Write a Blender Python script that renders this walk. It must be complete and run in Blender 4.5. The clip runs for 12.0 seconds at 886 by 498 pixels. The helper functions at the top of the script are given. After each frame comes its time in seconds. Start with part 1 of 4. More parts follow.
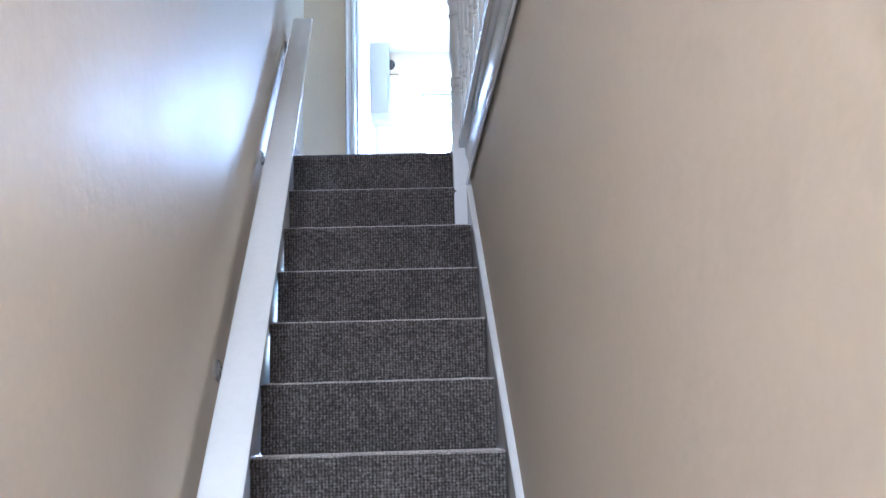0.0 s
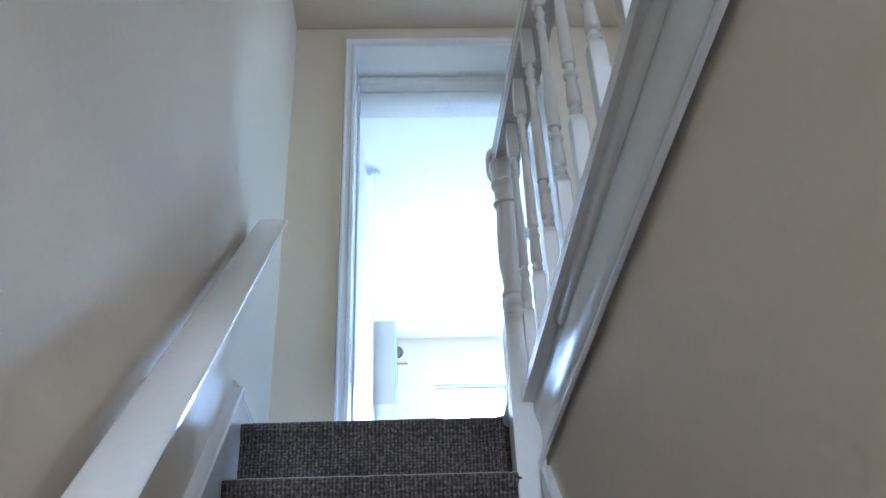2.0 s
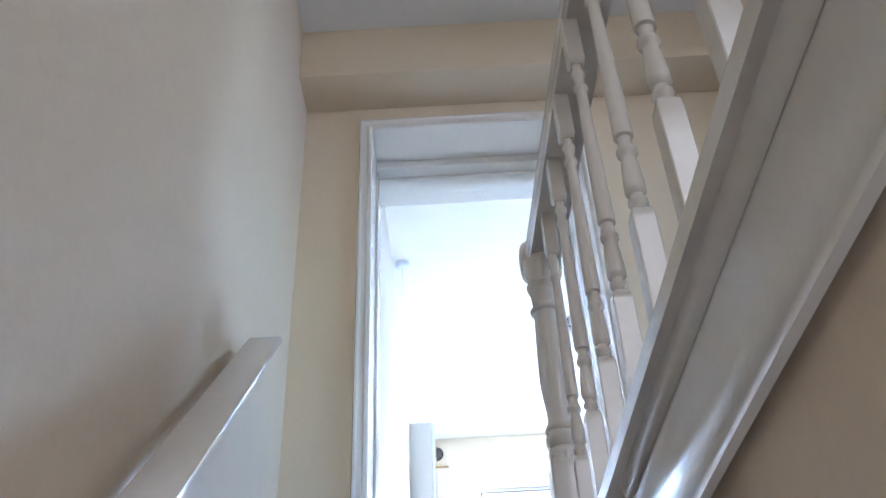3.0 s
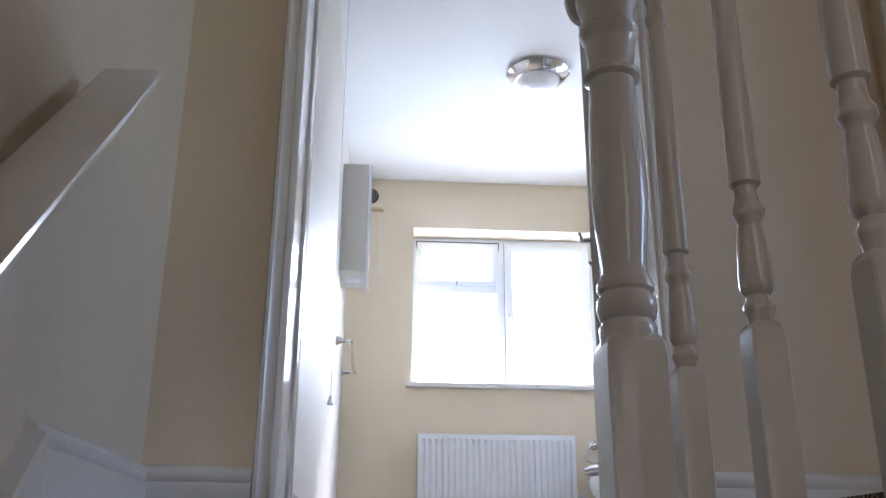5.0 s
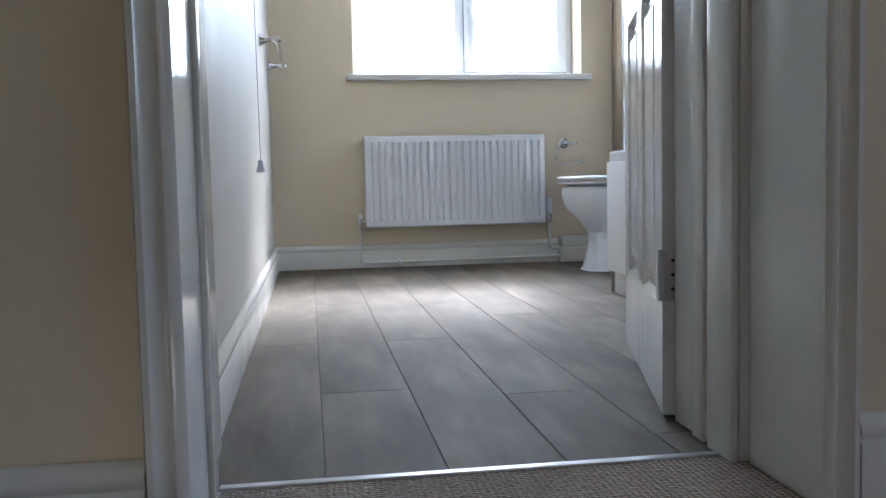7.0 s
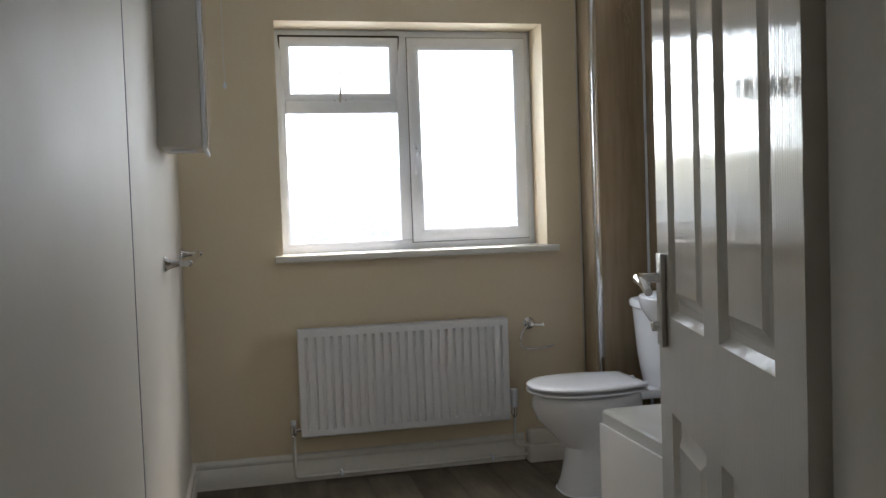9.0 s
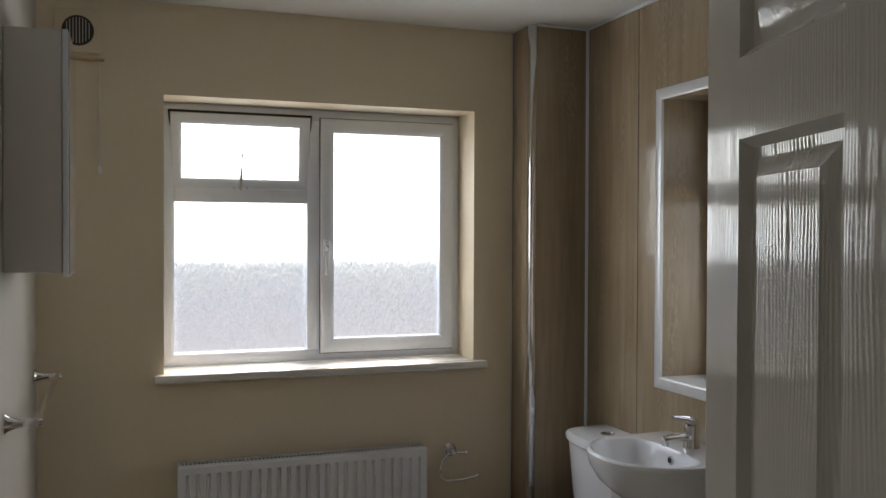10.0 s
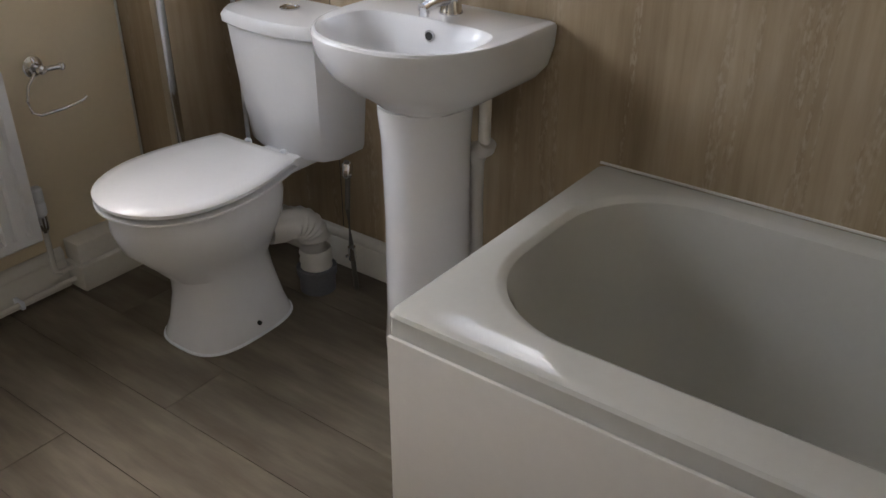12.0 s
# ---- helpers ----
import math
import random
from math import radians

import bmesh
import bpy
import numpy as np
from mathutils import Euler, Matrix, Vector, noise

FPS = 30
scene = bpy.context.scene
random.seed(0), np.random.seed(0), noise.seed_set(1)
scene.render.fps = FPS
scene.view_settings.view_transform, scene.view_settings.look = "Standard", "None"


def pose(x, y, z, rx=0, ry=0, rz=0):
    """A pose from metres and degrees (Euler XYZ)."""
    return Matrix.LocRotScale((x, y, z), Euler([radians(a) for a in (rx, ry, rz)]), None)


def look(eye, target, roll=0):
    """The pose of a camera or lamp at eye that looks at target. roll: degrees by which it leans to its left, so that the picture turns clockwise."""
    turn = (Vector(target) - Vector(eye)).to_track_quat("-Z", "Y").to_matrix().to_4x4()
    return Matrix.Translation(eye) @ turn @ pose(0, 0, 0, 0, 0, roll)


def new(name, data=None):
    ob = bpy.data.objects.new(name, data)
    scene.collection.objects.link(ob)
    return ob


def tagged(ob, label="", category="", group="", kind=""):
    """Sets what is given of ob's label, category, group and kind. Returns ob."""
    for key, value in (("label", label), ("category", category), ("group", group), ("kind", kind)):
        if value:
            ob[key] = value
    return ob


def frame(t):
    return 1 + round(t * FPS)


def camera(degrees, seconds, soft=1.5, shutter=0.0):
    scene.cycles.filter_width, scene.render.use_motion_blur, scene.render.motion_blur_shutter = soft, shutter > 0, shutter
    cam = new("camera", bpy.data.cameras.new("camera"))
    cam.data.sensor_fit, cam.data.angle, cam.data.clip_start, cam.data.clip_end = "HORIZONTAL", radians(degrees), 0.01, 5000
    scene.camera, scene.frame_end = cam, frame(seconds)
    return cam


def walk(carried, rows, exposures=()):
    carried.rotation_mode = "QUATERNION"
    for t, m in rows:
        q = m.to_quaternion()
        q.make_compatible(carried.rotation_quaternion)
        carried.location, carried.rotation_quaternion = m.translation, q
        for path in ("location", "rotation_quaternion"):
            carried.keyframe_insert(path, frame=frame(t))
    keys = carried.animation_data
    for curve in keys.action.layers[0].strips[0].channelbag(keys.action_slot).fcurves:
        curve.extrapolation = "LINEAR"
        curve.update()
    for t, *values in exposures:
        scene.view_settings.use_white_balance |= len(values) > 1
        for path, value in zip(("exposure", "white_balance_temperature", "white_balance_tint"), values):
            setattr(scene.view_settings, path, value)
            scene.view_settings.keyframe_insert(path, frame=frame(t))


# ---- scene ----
cam = camera(53.0, 12.0)
PATH = [
    (0, (0.306, -4.267, -1.177), (0.376, -2.309, -0.776), -1.7),
    (0.5, (0.277, -3.941, -1.116), (0.319, -2.05, -0.467), -1.7),
    (1, (0.275, -3.561, -1.126), (0.334, -1.706, -0.379), -2.1),
    (1.5, (0.258, -3.094, -1.059), (0.337, -1.3, -0.179), -2.3),
    (2, (0.245, -2.776, -0.863), (0.322, -1.088, 0.208), -2.4),
    (2.5, (0.315, -2.592, -0.703), (0.288, -1.009, 0.518), -2.6),
    (4.5, (0.241, -1.967, -0.116), (0.346, -0.247, 0.901), -1.5),
    (5, (0.226, -1.783, -0.06), (0.36, 0.096, 0.612), 0.3),
    (5.5, (0.211, -1.596, 0.039), (0.334, 0.375, 0.352), 0.8),
    (6, (0.154, -1.402, 0.151), (0.342, 0.588, 0.2), 0.5),
    (6.5, (0.182, -1.214, 0.271), (0.418, 0.77, 0.171), -0.4),
    (8.5, (0.173, -0.503, 0.985), (0.615, 1.438, 0.8), -2.1),
    (9, (0.244, -0.334, 1.15), (0.686, 1.614, 1.064), -2.0),
    (9.5, (0.284, -0.115, 1.3), (0.777, 1.823, 1.291), -1.1),
    (10, (0.28, 0.199, 1.479), (0.958, 2.081, 1.45), 0.2),
    (10.5, (0.344, 0.461, 1.446), (1.188, 2.267, 1.281), 0.8),
    (11, (0.416, 0.751, 1.425), (1.412, 2.416, 0.94), 0.0),
    (11.5, (0.37, 1.1, 1.387), (1.52, 2.493, 0.528), -0.3),
    (12, (0.383, 1.392, 1.323), (1.779, 2.435, 0.342), 0.0),
]
walk(cam, [(t, look(e, g, r)) for t, e, g, r in PATH],
     exposures=[(0.0, 4.98, 4500, 13), (0.5, 4.75, 4430, 12), (1.0, 4.55, 4080, 8), (1.5, 4.55, 4200, 6), (2.0, 4.72, 4450, 8), (2.5, 4.76, 4650, 11), (4.5, 4.1, 5850, 19), (5.0, 3.5, 5650, 20),
                (5.5, 3.13, 5700, 21), (6.0, 3.06, 5900, 20), (6.5, 3.08, 5600, 14), (8.5, 2.06, 6350, 15), (9.5, 1.42, 7050, 16), (10.0, 1.18, 7150, 17), (10.5, 1.2, 7350, 19), (11.0, 1.09, 6950, 16), (11.5, 1.38, 7150, 19), (12.0, 1.95, 7250, 20)])

# ---- world and light ----
world = bpy.data.worlds.new("overcast_sky")
scene.world = world
world.use_nodes = True
wn = world.node_tree
sky = wn.nodes.new("ShaderNodeTexSky")
sky.sky_type = 'NISHITA'
sky.sun_disc = False
sky.sun_elevation = radians(42)
sky.sun_rotation = radians(20)
sky.air_density = 1.2
sky.dust_density = 1.0
wn.links.new(sky.outputs["Color"], wn.nodes["Background"].inputs["Color"])
wn.nodes["Background"].inputs["Strength"].default_value = 0.14

sun_data = bpy.data.lights.new("sun", 'SUN')
sun_data.energy = 1.5
sun_data.angle = radians(14)
sun_data.color = (1.0, 0.96, 0.9)
sun = new("sun", sun_data)
sun.matrix_world = look((0, 0, 0), (-math.sin(radians(20)) * 0.74, -math.cos(radians(20)) * 0.74, -0.67))


def area(name, eye, target, w, h, power, color=(1, 1, 1)):
    d = bpy.data.lights.new(name, 'AREA')
    d.shape, d.size, d.size_y, d.energy, d.color = 'RECTANGLE', w, h, power, color
    ob = new(name, d)
    ob.matrix_world = look(eye, target)
    return ob


# skylight at the openings: bathroom window, bathroom side window, front door, bedroom window
area("window_skylight", (1.01, 3.90, 1.76), (1.01, 3.0, 1.72), 1.5, 0.76, 7.4, (0.79, 0.905, 1.0))
area("side_window_skylight", (2.52, 2.555, 1.42), (1.5, 2.555, 1.36), 0.36, 0.46, 0.62, (0.85, 0.95, 1.0))
area("front_door_skylight", (0.45, -6.35, -0.80), (0.3, -3, -1.0), 0.66, 0.75, 4.3, (1.0, 0.90, 0.78))
area("bedroom_skylight", (3.9, -0.75, 1.45), (0.5, -1.5, 1.3), 0.65, 1.1, 0.3, (1.0, 0.88, 0.74))
# added fill lamp in an assumed opening behind the landing, unseen
area("landing_fill", (1.0, -3.46, 1.25), (0.6, 0, 1.1), 0.66, 1.2, 0.45, (1.0, 0.89, 0.75))


# ---- materials ----
def nodes_of(name):
    m = bpy.data.materials.new(name)
    m.use_nodes = True
    nt = m.node_tree
    return m, nt, nt.nodes["Principled BSDF"]


def node(nt, kind, **vals):
    n = nt.nodes.new(kind)
    for k, v in vals.items():
        n.inputs[k].default_value = v
    return n


def mapped(nt, scale=(1, 1, 1)):
    tc = nt.nodes.new("ShaderNodeTexCoord")
    mp = nt.nodes.new("ShaderNodeMapping")
    mp.inputs["Scale"].default_value = scale
    nt.links.new(tc.outputs["Object"], mp.inputs["Vector"])
    return mp.outputs["Vector"]


def noise_tex(nt, vec, scale, detail=4, rough=0.55):
    n = node(nt, "ShaderNodeTexNoise", Scale=scale, Detail=detail, Roughness=rough)
    nt.links.new(vec, n.inputs["Vector"])
    return n.outputs["Fac"]


def ramp(nt, fac, stops):
    r = nt.nodes.new("ShaderNodeValToRGB")
    e = r.color_ramp.elements
    e[0].position, e[0].color = stops[0][0], (*stops[0][1], 1)
    e[1].position, e[1].color = stops[-1][0], (*stops[-1][1], 1)
    for p, c in stops[1:-1]:
        q = e.new(p)
        q.color = (*c, 1)
    nt.links.new(fac, r.inputs["Fac"])
    return r.outputs["Color"]


def bumped(nt, bsdf, height, strength, dist):
    b = node(nt, "ShaderNodeBump", Strength=strength, Distance=dist)
    nt.links.new(height, b.inputs["Height"])
    nt.links.new(b.outputs["Normal"], bsdf.inputs["Normal"])


def shade(c, k):
    return tuple(min(1, v * k) for v in c)


def surface(name, col, rough=0.5, metal=0.0, var=0.06, big=1.5, fine=60, bump=0.0, dist=0.001, bscale=180,
            stretch=(1, 1, 1), rvar=0.08, spec=0.5):
    """Paint, ceramic or metal: slow stains, fine grain, uneven gloss and a slight relief."""
    m, nt, b = nodes_of(name)
    v = mapped(nt, stretch)
    mix = nt.nodes.new("ShaderNodeMix")
    mix.data_type = 'FLOAT'
    mix.inputs[0].default_value = 0.35
    nt.links.new(noise_tex(nt, v, big), mix.inputs[2])
    nt.links.new(noise_tex(nt, v, fine, 2), mix.inputs[3])
    c = ramp(nt, mix.outputs[0], [(0.3, shade(col, 1 - var)), (0.7, shade(col, 1 + var))])
    nt.links.new(c, b.inputs["Base Color"])
    r = ramp(nt, noise_tex(nt, v, big * 3), [(0.3, (rough - rvar * rough,) * 3), (0.7, (rough + rvar * rough,) * 3)])
    nt.links.new(r, b.inputs["Roughness"])
    b.inputs["Metallic"].default_value = metal
    b.inputs["Specular IOR Level"].default_value = spec
    if bump:
        bumped(nt, b, noise_tex(nt, v, bscale, 3), bump, dist)
    return m


MAGNOLIA = surface("magnolia_silk_paint", (0.765, 0.655, 0.485), 0.42, var=0.04, bump=0.25, dist=0.002, bscale=70)
STAIRPAINT = surface("pale_silk_paint", (0.715, 0.615, 0.475), 0.55, var=0.04, bump=0.4, dist=0.004, bscale=20, spec=0.1)
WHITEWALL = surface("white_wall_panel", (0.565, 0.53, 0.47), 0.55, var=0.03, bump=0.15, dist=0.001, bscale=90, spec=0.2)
CEILING = surface("white_ceiling_paint", (0.82, 0.82, 0.80), 0.85, var=0.03, bump=0.3, dist=0.002, bscale=120)
GLOSS = surface("white_gloss_paint", (0.78, 0.757, 0.708), 0.13, var=0.05, bump=0.3, dist=0.0012, bscale=50, rvar=0.4)
UPVC = surface("white_upvc", (0.78, 0.82, 0.88), 0.3, var=0.03)
CERAMIC = surface("white_ceramic", (0.80, 0.815, 0.845), 0.06, var=0.02)
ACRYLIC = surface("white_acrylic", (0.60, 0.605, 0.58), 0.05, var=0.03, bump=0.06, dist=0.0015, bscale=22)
PANELWHITE = surface("white_plastic_panel", (0.67, 0.65, 0.615), 0.3, var=0.03)
RADPAINT = surface("white_enamel", (0.81, 0.82, 0.84), 0.3, var=0.03)
CHROME = surface("chrome", (0.75, 0.75, 0.76), 0.1, 1.0, var=0.05)
STEEL = surface("brushed_steel", (0.5, 0.5, 0.5), 0.32, 1.0, var=0.1)
ALU = surface("white_satin_trim", (0.78, 0.79, 0.80), 0.25, 0.2, var=0.04)
DARK = surface("black_plastic", (0.02, 0.02, 0.02), 0.5, var=0.2)
GREYPLASTIC = surface("grey_plastic", (0.16, 0.17, 0.2), 0.45, var=0.1)
HOSE = surface("braided_hose", (0.18, 0.17, 0.16), 0.4, 0.7, var=0.3, fine=400)
BAREWOOD = surface("bare_pine", (0.55, 0.36, 0.16), 0.6, var=0.2, stretch=(12, 1.5, 12), bump=0.3)
BOARDWOOD = surface("brown_floorboard", (0.45, 0.24, 0.09), 0.5, var=0.25, stretch=(10, 1.2, 10), bump=0.3)
FANBROWN = surface("dark_grille", (0.04, 0.035, 0.03), 0.5, var=0.2)
LAMPGLASS = surface("opal_glass", (0.8, 0.8, 0.8), 0.2, var=0.03)
GRASS = surface("pale_paving_and_gravel", (0.35, 0.325, 0.31), 0.9, var=0.5, big=0.2, fine=2)
# the trees' pale blue carries the haze of distance in its colour
HAZETREES = surface("hazed_distant_trees", (0.50, 0.64, 0.70), 0.9, var=0.4, big=0.1, fine=0.8)


def carpet_material():
    """Loop pile: small tufts in loose rows, each a little lighter or darker."""
    m, nt, b = nodes_of("ribbed_loop_carpet")
    tc = nt.nodes.new("ShaderNodeTexCoord")
    vo = node(nt, "ShaderNodeTexVoronoi", Scale=150, Randomness=0.7)
    nt.links.new(tc.outputs["Object"], vo.inputs["Vector"])
    sep = nt.nodes.new("ShaderNodeSeparateColor")
    nt.links.new(vo.outputs["Color"], sep.inputs[0])
    top = nt.nodes.new("ShaderNodeMapRange")
    top.inputs["From Max"].default_value, top.inputs["To Min"].default_value, top.inputs["To Max"].default_value = 0.75, 1.0, 0.0
    nt.links.new(vo.outputs["Distance"], top.inputs["Value"])
    wide = noise_tex(nt, tc.outputs["Object"], 7, 3)
    fuzz = noise_tex(nt, tc.outputs["Object"], 700, 2)

    def mixed(f, a, c):
        n = nt.nodes.new("ShaderNodeMix")
        n.data_type = 'FLOAT'
        n.inputs[0].default_value = f
        nt.links.new(a, n.inputs[2])
        nt.links.new(c, n.inputs[3])
        return n.outputs[0]
    # woven rows: ribs across and along the pile
    xyz = nt.nodes.new("ShaderNodeSeparateXYZ")
    nt.links.new(tc.outputs["Object"], xyz.inputs[0])
    along = nt.nodes.new("ShaderNodeMath")
    along.operation = 'ADD'
    nt.links.new(xyz.outputs["Y"], along.inputs[0])
    nt.links.new(xyz.outputs["Z"], along.inputs[1])

    def rib(value, pitch):
        k = nt.nodes.new("ShaderNodeCombineXYZ")
        nt.links.new(value, k.inputs[0])
        nt.links.new(wide, k.inputs[1])
        w = node(nt, "ShaderNodeTexWave", Scale=math.pi / (10 * pitch), Distortion=1.8, Detail=1)
        nt.links.new(k.outputs[0], w.inputs["Vector"])
        return w.outputs["Fac"]
    grid = mixed(0.32, rib(xyz.outputs["X"], 0.0095), rib(along.outputs[0], 0.008))
    tone = mixed(0.22, mixed(0.40, mixed(0.55, top.outputs[0], sep.outputs[0]), grid), wide)
    c = ramp(nt, tone, [(0.27, (0.024, 0.019, 0.016)), (0.5, (0.088, 0.073, 0.061)), (0.74, (0.225, 0.19, 0.16))])
    nt.links.new(c, b.inputs["Base Color"])
    b.inputs["Roughness"].default_value = 0.95
    b.inputs["Sheen Weight"].default_value = 1.0
    b.inputs["Sheen Roughness"].default_value = 0.45
    b.inputs["Sheen Tint"].default_value = (1.0, 0.87, 0.74, 1)
    b.inputs["Specular IOR Level"].default_value = 0.15
    bumped(nt, b, mixed(0.2, mixed(0.45, top.outputs[0], grid), fuzz), 0.9, 0.005)
    return m


CARPET = carpet_material()


def plank_material():
    m, nt, b = nodes_of("wood_effect_tile")
    tc = nt.nodes.new("ShaderNodeTexCoord")
    oi = nt.nodes.new("ShaderNodeObjectInfo")
    add = nt.nodes.new("ShaderNodeVectorMath")
    add.operation = 'MULTIPLY_ADD'
    comb = nt.nodes.new("ShaderNodeCombineXYZ")
    for k in (0, 1):
        nt.links.new(oi.outputs["Random"], comb.inputs[k])
    add.inputs[1].default_value = (9, 13, 0)
    nt.links.new(comb.outputs[0], add.inputs[0])
    nt.links.new(tc.outputs["Object"], add.inputs[2])
    mp = nt.nodes.new("ShaderNodeMapping")
    mp.inputs["Scale"].default_value = (9, 1.1, 1)
    nt.links.new(add.outputs[0], mp.inputs["Vector"])
    g = noise_tex(nt, mp.outputs[0], 4.5, 8, 0.65)
    mp2 = nt.nodes.new("ShaderNodeMapping")
    mp2.inputs["Scale"].default_value = (3.2, 0.9, 1)
    nt.links.new(add.outputs[0], mp2.inputs["Vector"])
    cloud = noise_tex(nt, mp2.outputs[0], 2.2, 3)
    mix = nt.nodes.new("ShaderNodeMix")
    mix.data_type = 'FLOAT'
    mix.inputs[0].default_value = 0.66
    nt.links.new(g, mix.inputs[2])
    nt.links.new(cloud, mix.inputs[3])
    c = ramp(nt, mix.outputs[0], [(0.3, (0.092, 0.077, 0.058)), (0.5, (0.155, 0.133, 0.104)), (0.7, (0.243, 0.21, 0.168))])
    hsv = node(nt, "ShaderNodeHueSaturation")
    nt.links.new(c, hsv.inputs["Color"])
    val = nt.nodes.new("ShaderNodeMapRange")
    val.inputs["To Min"].default_value, val.inputs["To Max"].default_value = 0.92, 1.08
    nt.links.new(oi.outputs["Random"], val.inputs["Value"])
    nt.links.new(val.outputs[0], hsv.inputs["Value"])
    nt.links.new(hsv.outputs[0], b.inputs["Base Color"])
    r = ramp(nt, g, [(0.3, (0.6,) * 3), (0.7, (0.75,) * 3)])
    nt.links.new(r, b.inputs["Roughness"])
    b.inputs["Specular IOR Level"].default_value = 0.1
    bumped(nt, b, g, 0.15, 0.002)
    return m


PLANK = plank_material()
GROUT = surface("dark_grout", (0.085, 0.07, 0.06), 0.9, var=0.15)


def panel_material():
    """Travertine print: soft vertical bands, fine grain, a few pitted veins that run up the sheet."""
    m, nt, b = nodes_of("brown_travertine_panel")
    g = noise_tex(nt, mapped(nt, (14, 14, 1.0)), 3.0, 8, 0.62)
    slow = noise_tex(nt, mapped(nt, (5, 5, 0.5)), 1.6, 4)
    cloud = noise_tex(nt, mapped(nt, (1, 1, 0.7)), 3.5, 3)

    def blend(f, a, c):
        n = nt.nodes.new("ShaderNodeMix")
        n.data_type = 'FLOAT'
        n.inputs[0].default_value = f
        nt.links.new(a, n.inputs[2])
        nt.links.new(c, n.inputs[3])
        return n.outputs[0]
    tone = blend(0.3, blend(0.55, g, slow), cloud)
    c = ramp(nt, tone, [(0.32, (0.235, 0.172, 0.108)), (0.5, (0.37, 0.285, 0.19)), (0.68, (0.50, 0.405, 0.29))])
    line = ramp(nt, noise_tex(nt, mapped(nt, (5.5, 5.5, 0.3)), 1.0, 7, 0.6), [(0.478, (0, 0, 0)), (0.5, (1, 1, 1)), (0.522, (0, 0, 0))])
    pits = ramp(nt, noise_tex(nt, mapped(nt, (130, 130, 42)), 1.0, 3), [(0.46, (0, 0, 0)), (0.60, (1, 1, 1))])
    vein = nt.nodes.new("ShaderNodeMath")
    vein.operation = 'MULTIPLY'
    nt.links.new(line, vein.inputs[0])
    nt.links.new(pits, vein.inputs[1])
    for source, colour in ((line, (0.27, 0.20, 0.13, 1)), (vein.outputs[0], (0.60, 0.51, 0.40, 1))):
        k = nt.nodes.new("ShaderNodeMath")
        k.operation = 'MULTIPLY'
        k.inputs[1].default_value = 0.38
        nt.links.new(source, k.inputs[0])
        mc = nt.nodes.new("ShaderNodeMix")
        mc.data_type = 'RGBA'
        nt.links.new(k.outputs[0], mc.inputs[0])
        nt.links.new(c, mc.inputs[6])
        mc.inputs[7].default_value = colour
        c = mc.outputs[2]
    nt.links.new(c, b.inputs["Base Color"])
    b.inputs["Roughness"].default_value = 0.14
    bumped(nt, b, blend(0.25, g, vein.outputs[0]), 0.08, 0.002)
    return m


PANEL = panel_material()


def door_material():
    m, nt, b = nodes_of("white_gloss_woodgrain")
    v = mapped(nt, (1, 1, 0.13))
    w = node(nt, "ShaderNodeTexWave", Scale=46, Distortion=26, Detail=2)
    w.inputs["Detail Scale"].default_value = 0.3
    w.bands_direction = 'X'
    nt.links.new(v, w.inputs["Vector"])
    g = noise_tex(nt, mapped(nt, (260, 260, 7)), 1, 3)
    c = ramp(nt, noise_tex(nt, mapped(nt), 2.5), [(0.3, (0.76, 0.74, 0.70)), (0.7, (0.82, 0.80, 0.76))])
    nt.links.new(c, b.inputs["Base Color"])
    b.inputs["Roughness"].default_value = 0.08
    mix = nt.nodes.new("ShaderNodeMix")
    mix.data_type = 'FLOAT'
    mix.inputs[0].default_value = 0.35
    nt.links.new(w.outputs["Fac"], mix.inputs[2])
    nt.links.new(g, mix.inputs[3])
    bumped(nt, b, mix.outputs[0], 0.2, 0.0012)
    return m


DOORGRAIN = door_material()


def obscure_glass():
    m, nt, b = nodes_of("obscure_glass")
    h = noise_tex(nt, mapped(nt, (230, 230, 34)), 1.0, 3)
    b.inputs["Base Color"].default_value = (0.97, 0.99, 0.99, 1)
    b.inputs["Transmission Weight"].default_value = 1.0
    b.inputs["Roughness"].default_value = 0.27
    b.inputs["IOR"].default_value = 1.35
    bumped(nt, b, h, 1.0, 0.005)
    return m


GLASS = obscure_glass()


# ---- mesh helpers ----
def box(bm, x0, x1, y0, y1, z0, z1, bev=0.0, seg=2):
    r = bmesh.ops.create_cube(bm, size=1.0, matrix=Matrix.Translation(((x0 + x1) / 2, (y0 + y1) / 2, (z0 + z1) / 2))
                              @ Matrix.Diagonal((abs(x1 - x0), abs(y1 - y0), abs(z1 - z0), 1)))
    if bev:
        es = list({e for v in r["verts"] for e in v.link_edges})
        bmesh.ops.bevel(bm, geom=es, offset=bev, segments=seg, profile=0.5, affect='EDGES')
    return bm


def boxes(*specs, bev=0.0):
    bm = bmesh.new()
    for s in specs:
        box(bm, *s[:6], bev=s[6] if len(s) > 6 else bev)
    return bm


def loft(bm, rings, close=True, cap0=True, cap1=True):
    vs = [[bm.verts.new(p) for p in r] for r in rings]
    n = len(vs[0])
    for a, b in zip(vs, vs[1:]):
        for i in range(n if close else n - 1):
            bm.faces.new((a[i], a[(i + 1) % n], b[(i + 1) % n], b[i]))
    if cap0:
        bm.faces.new(vs[0][::-1])
    if cap1:
        bm.faces.new(vs[-1])
    return bm


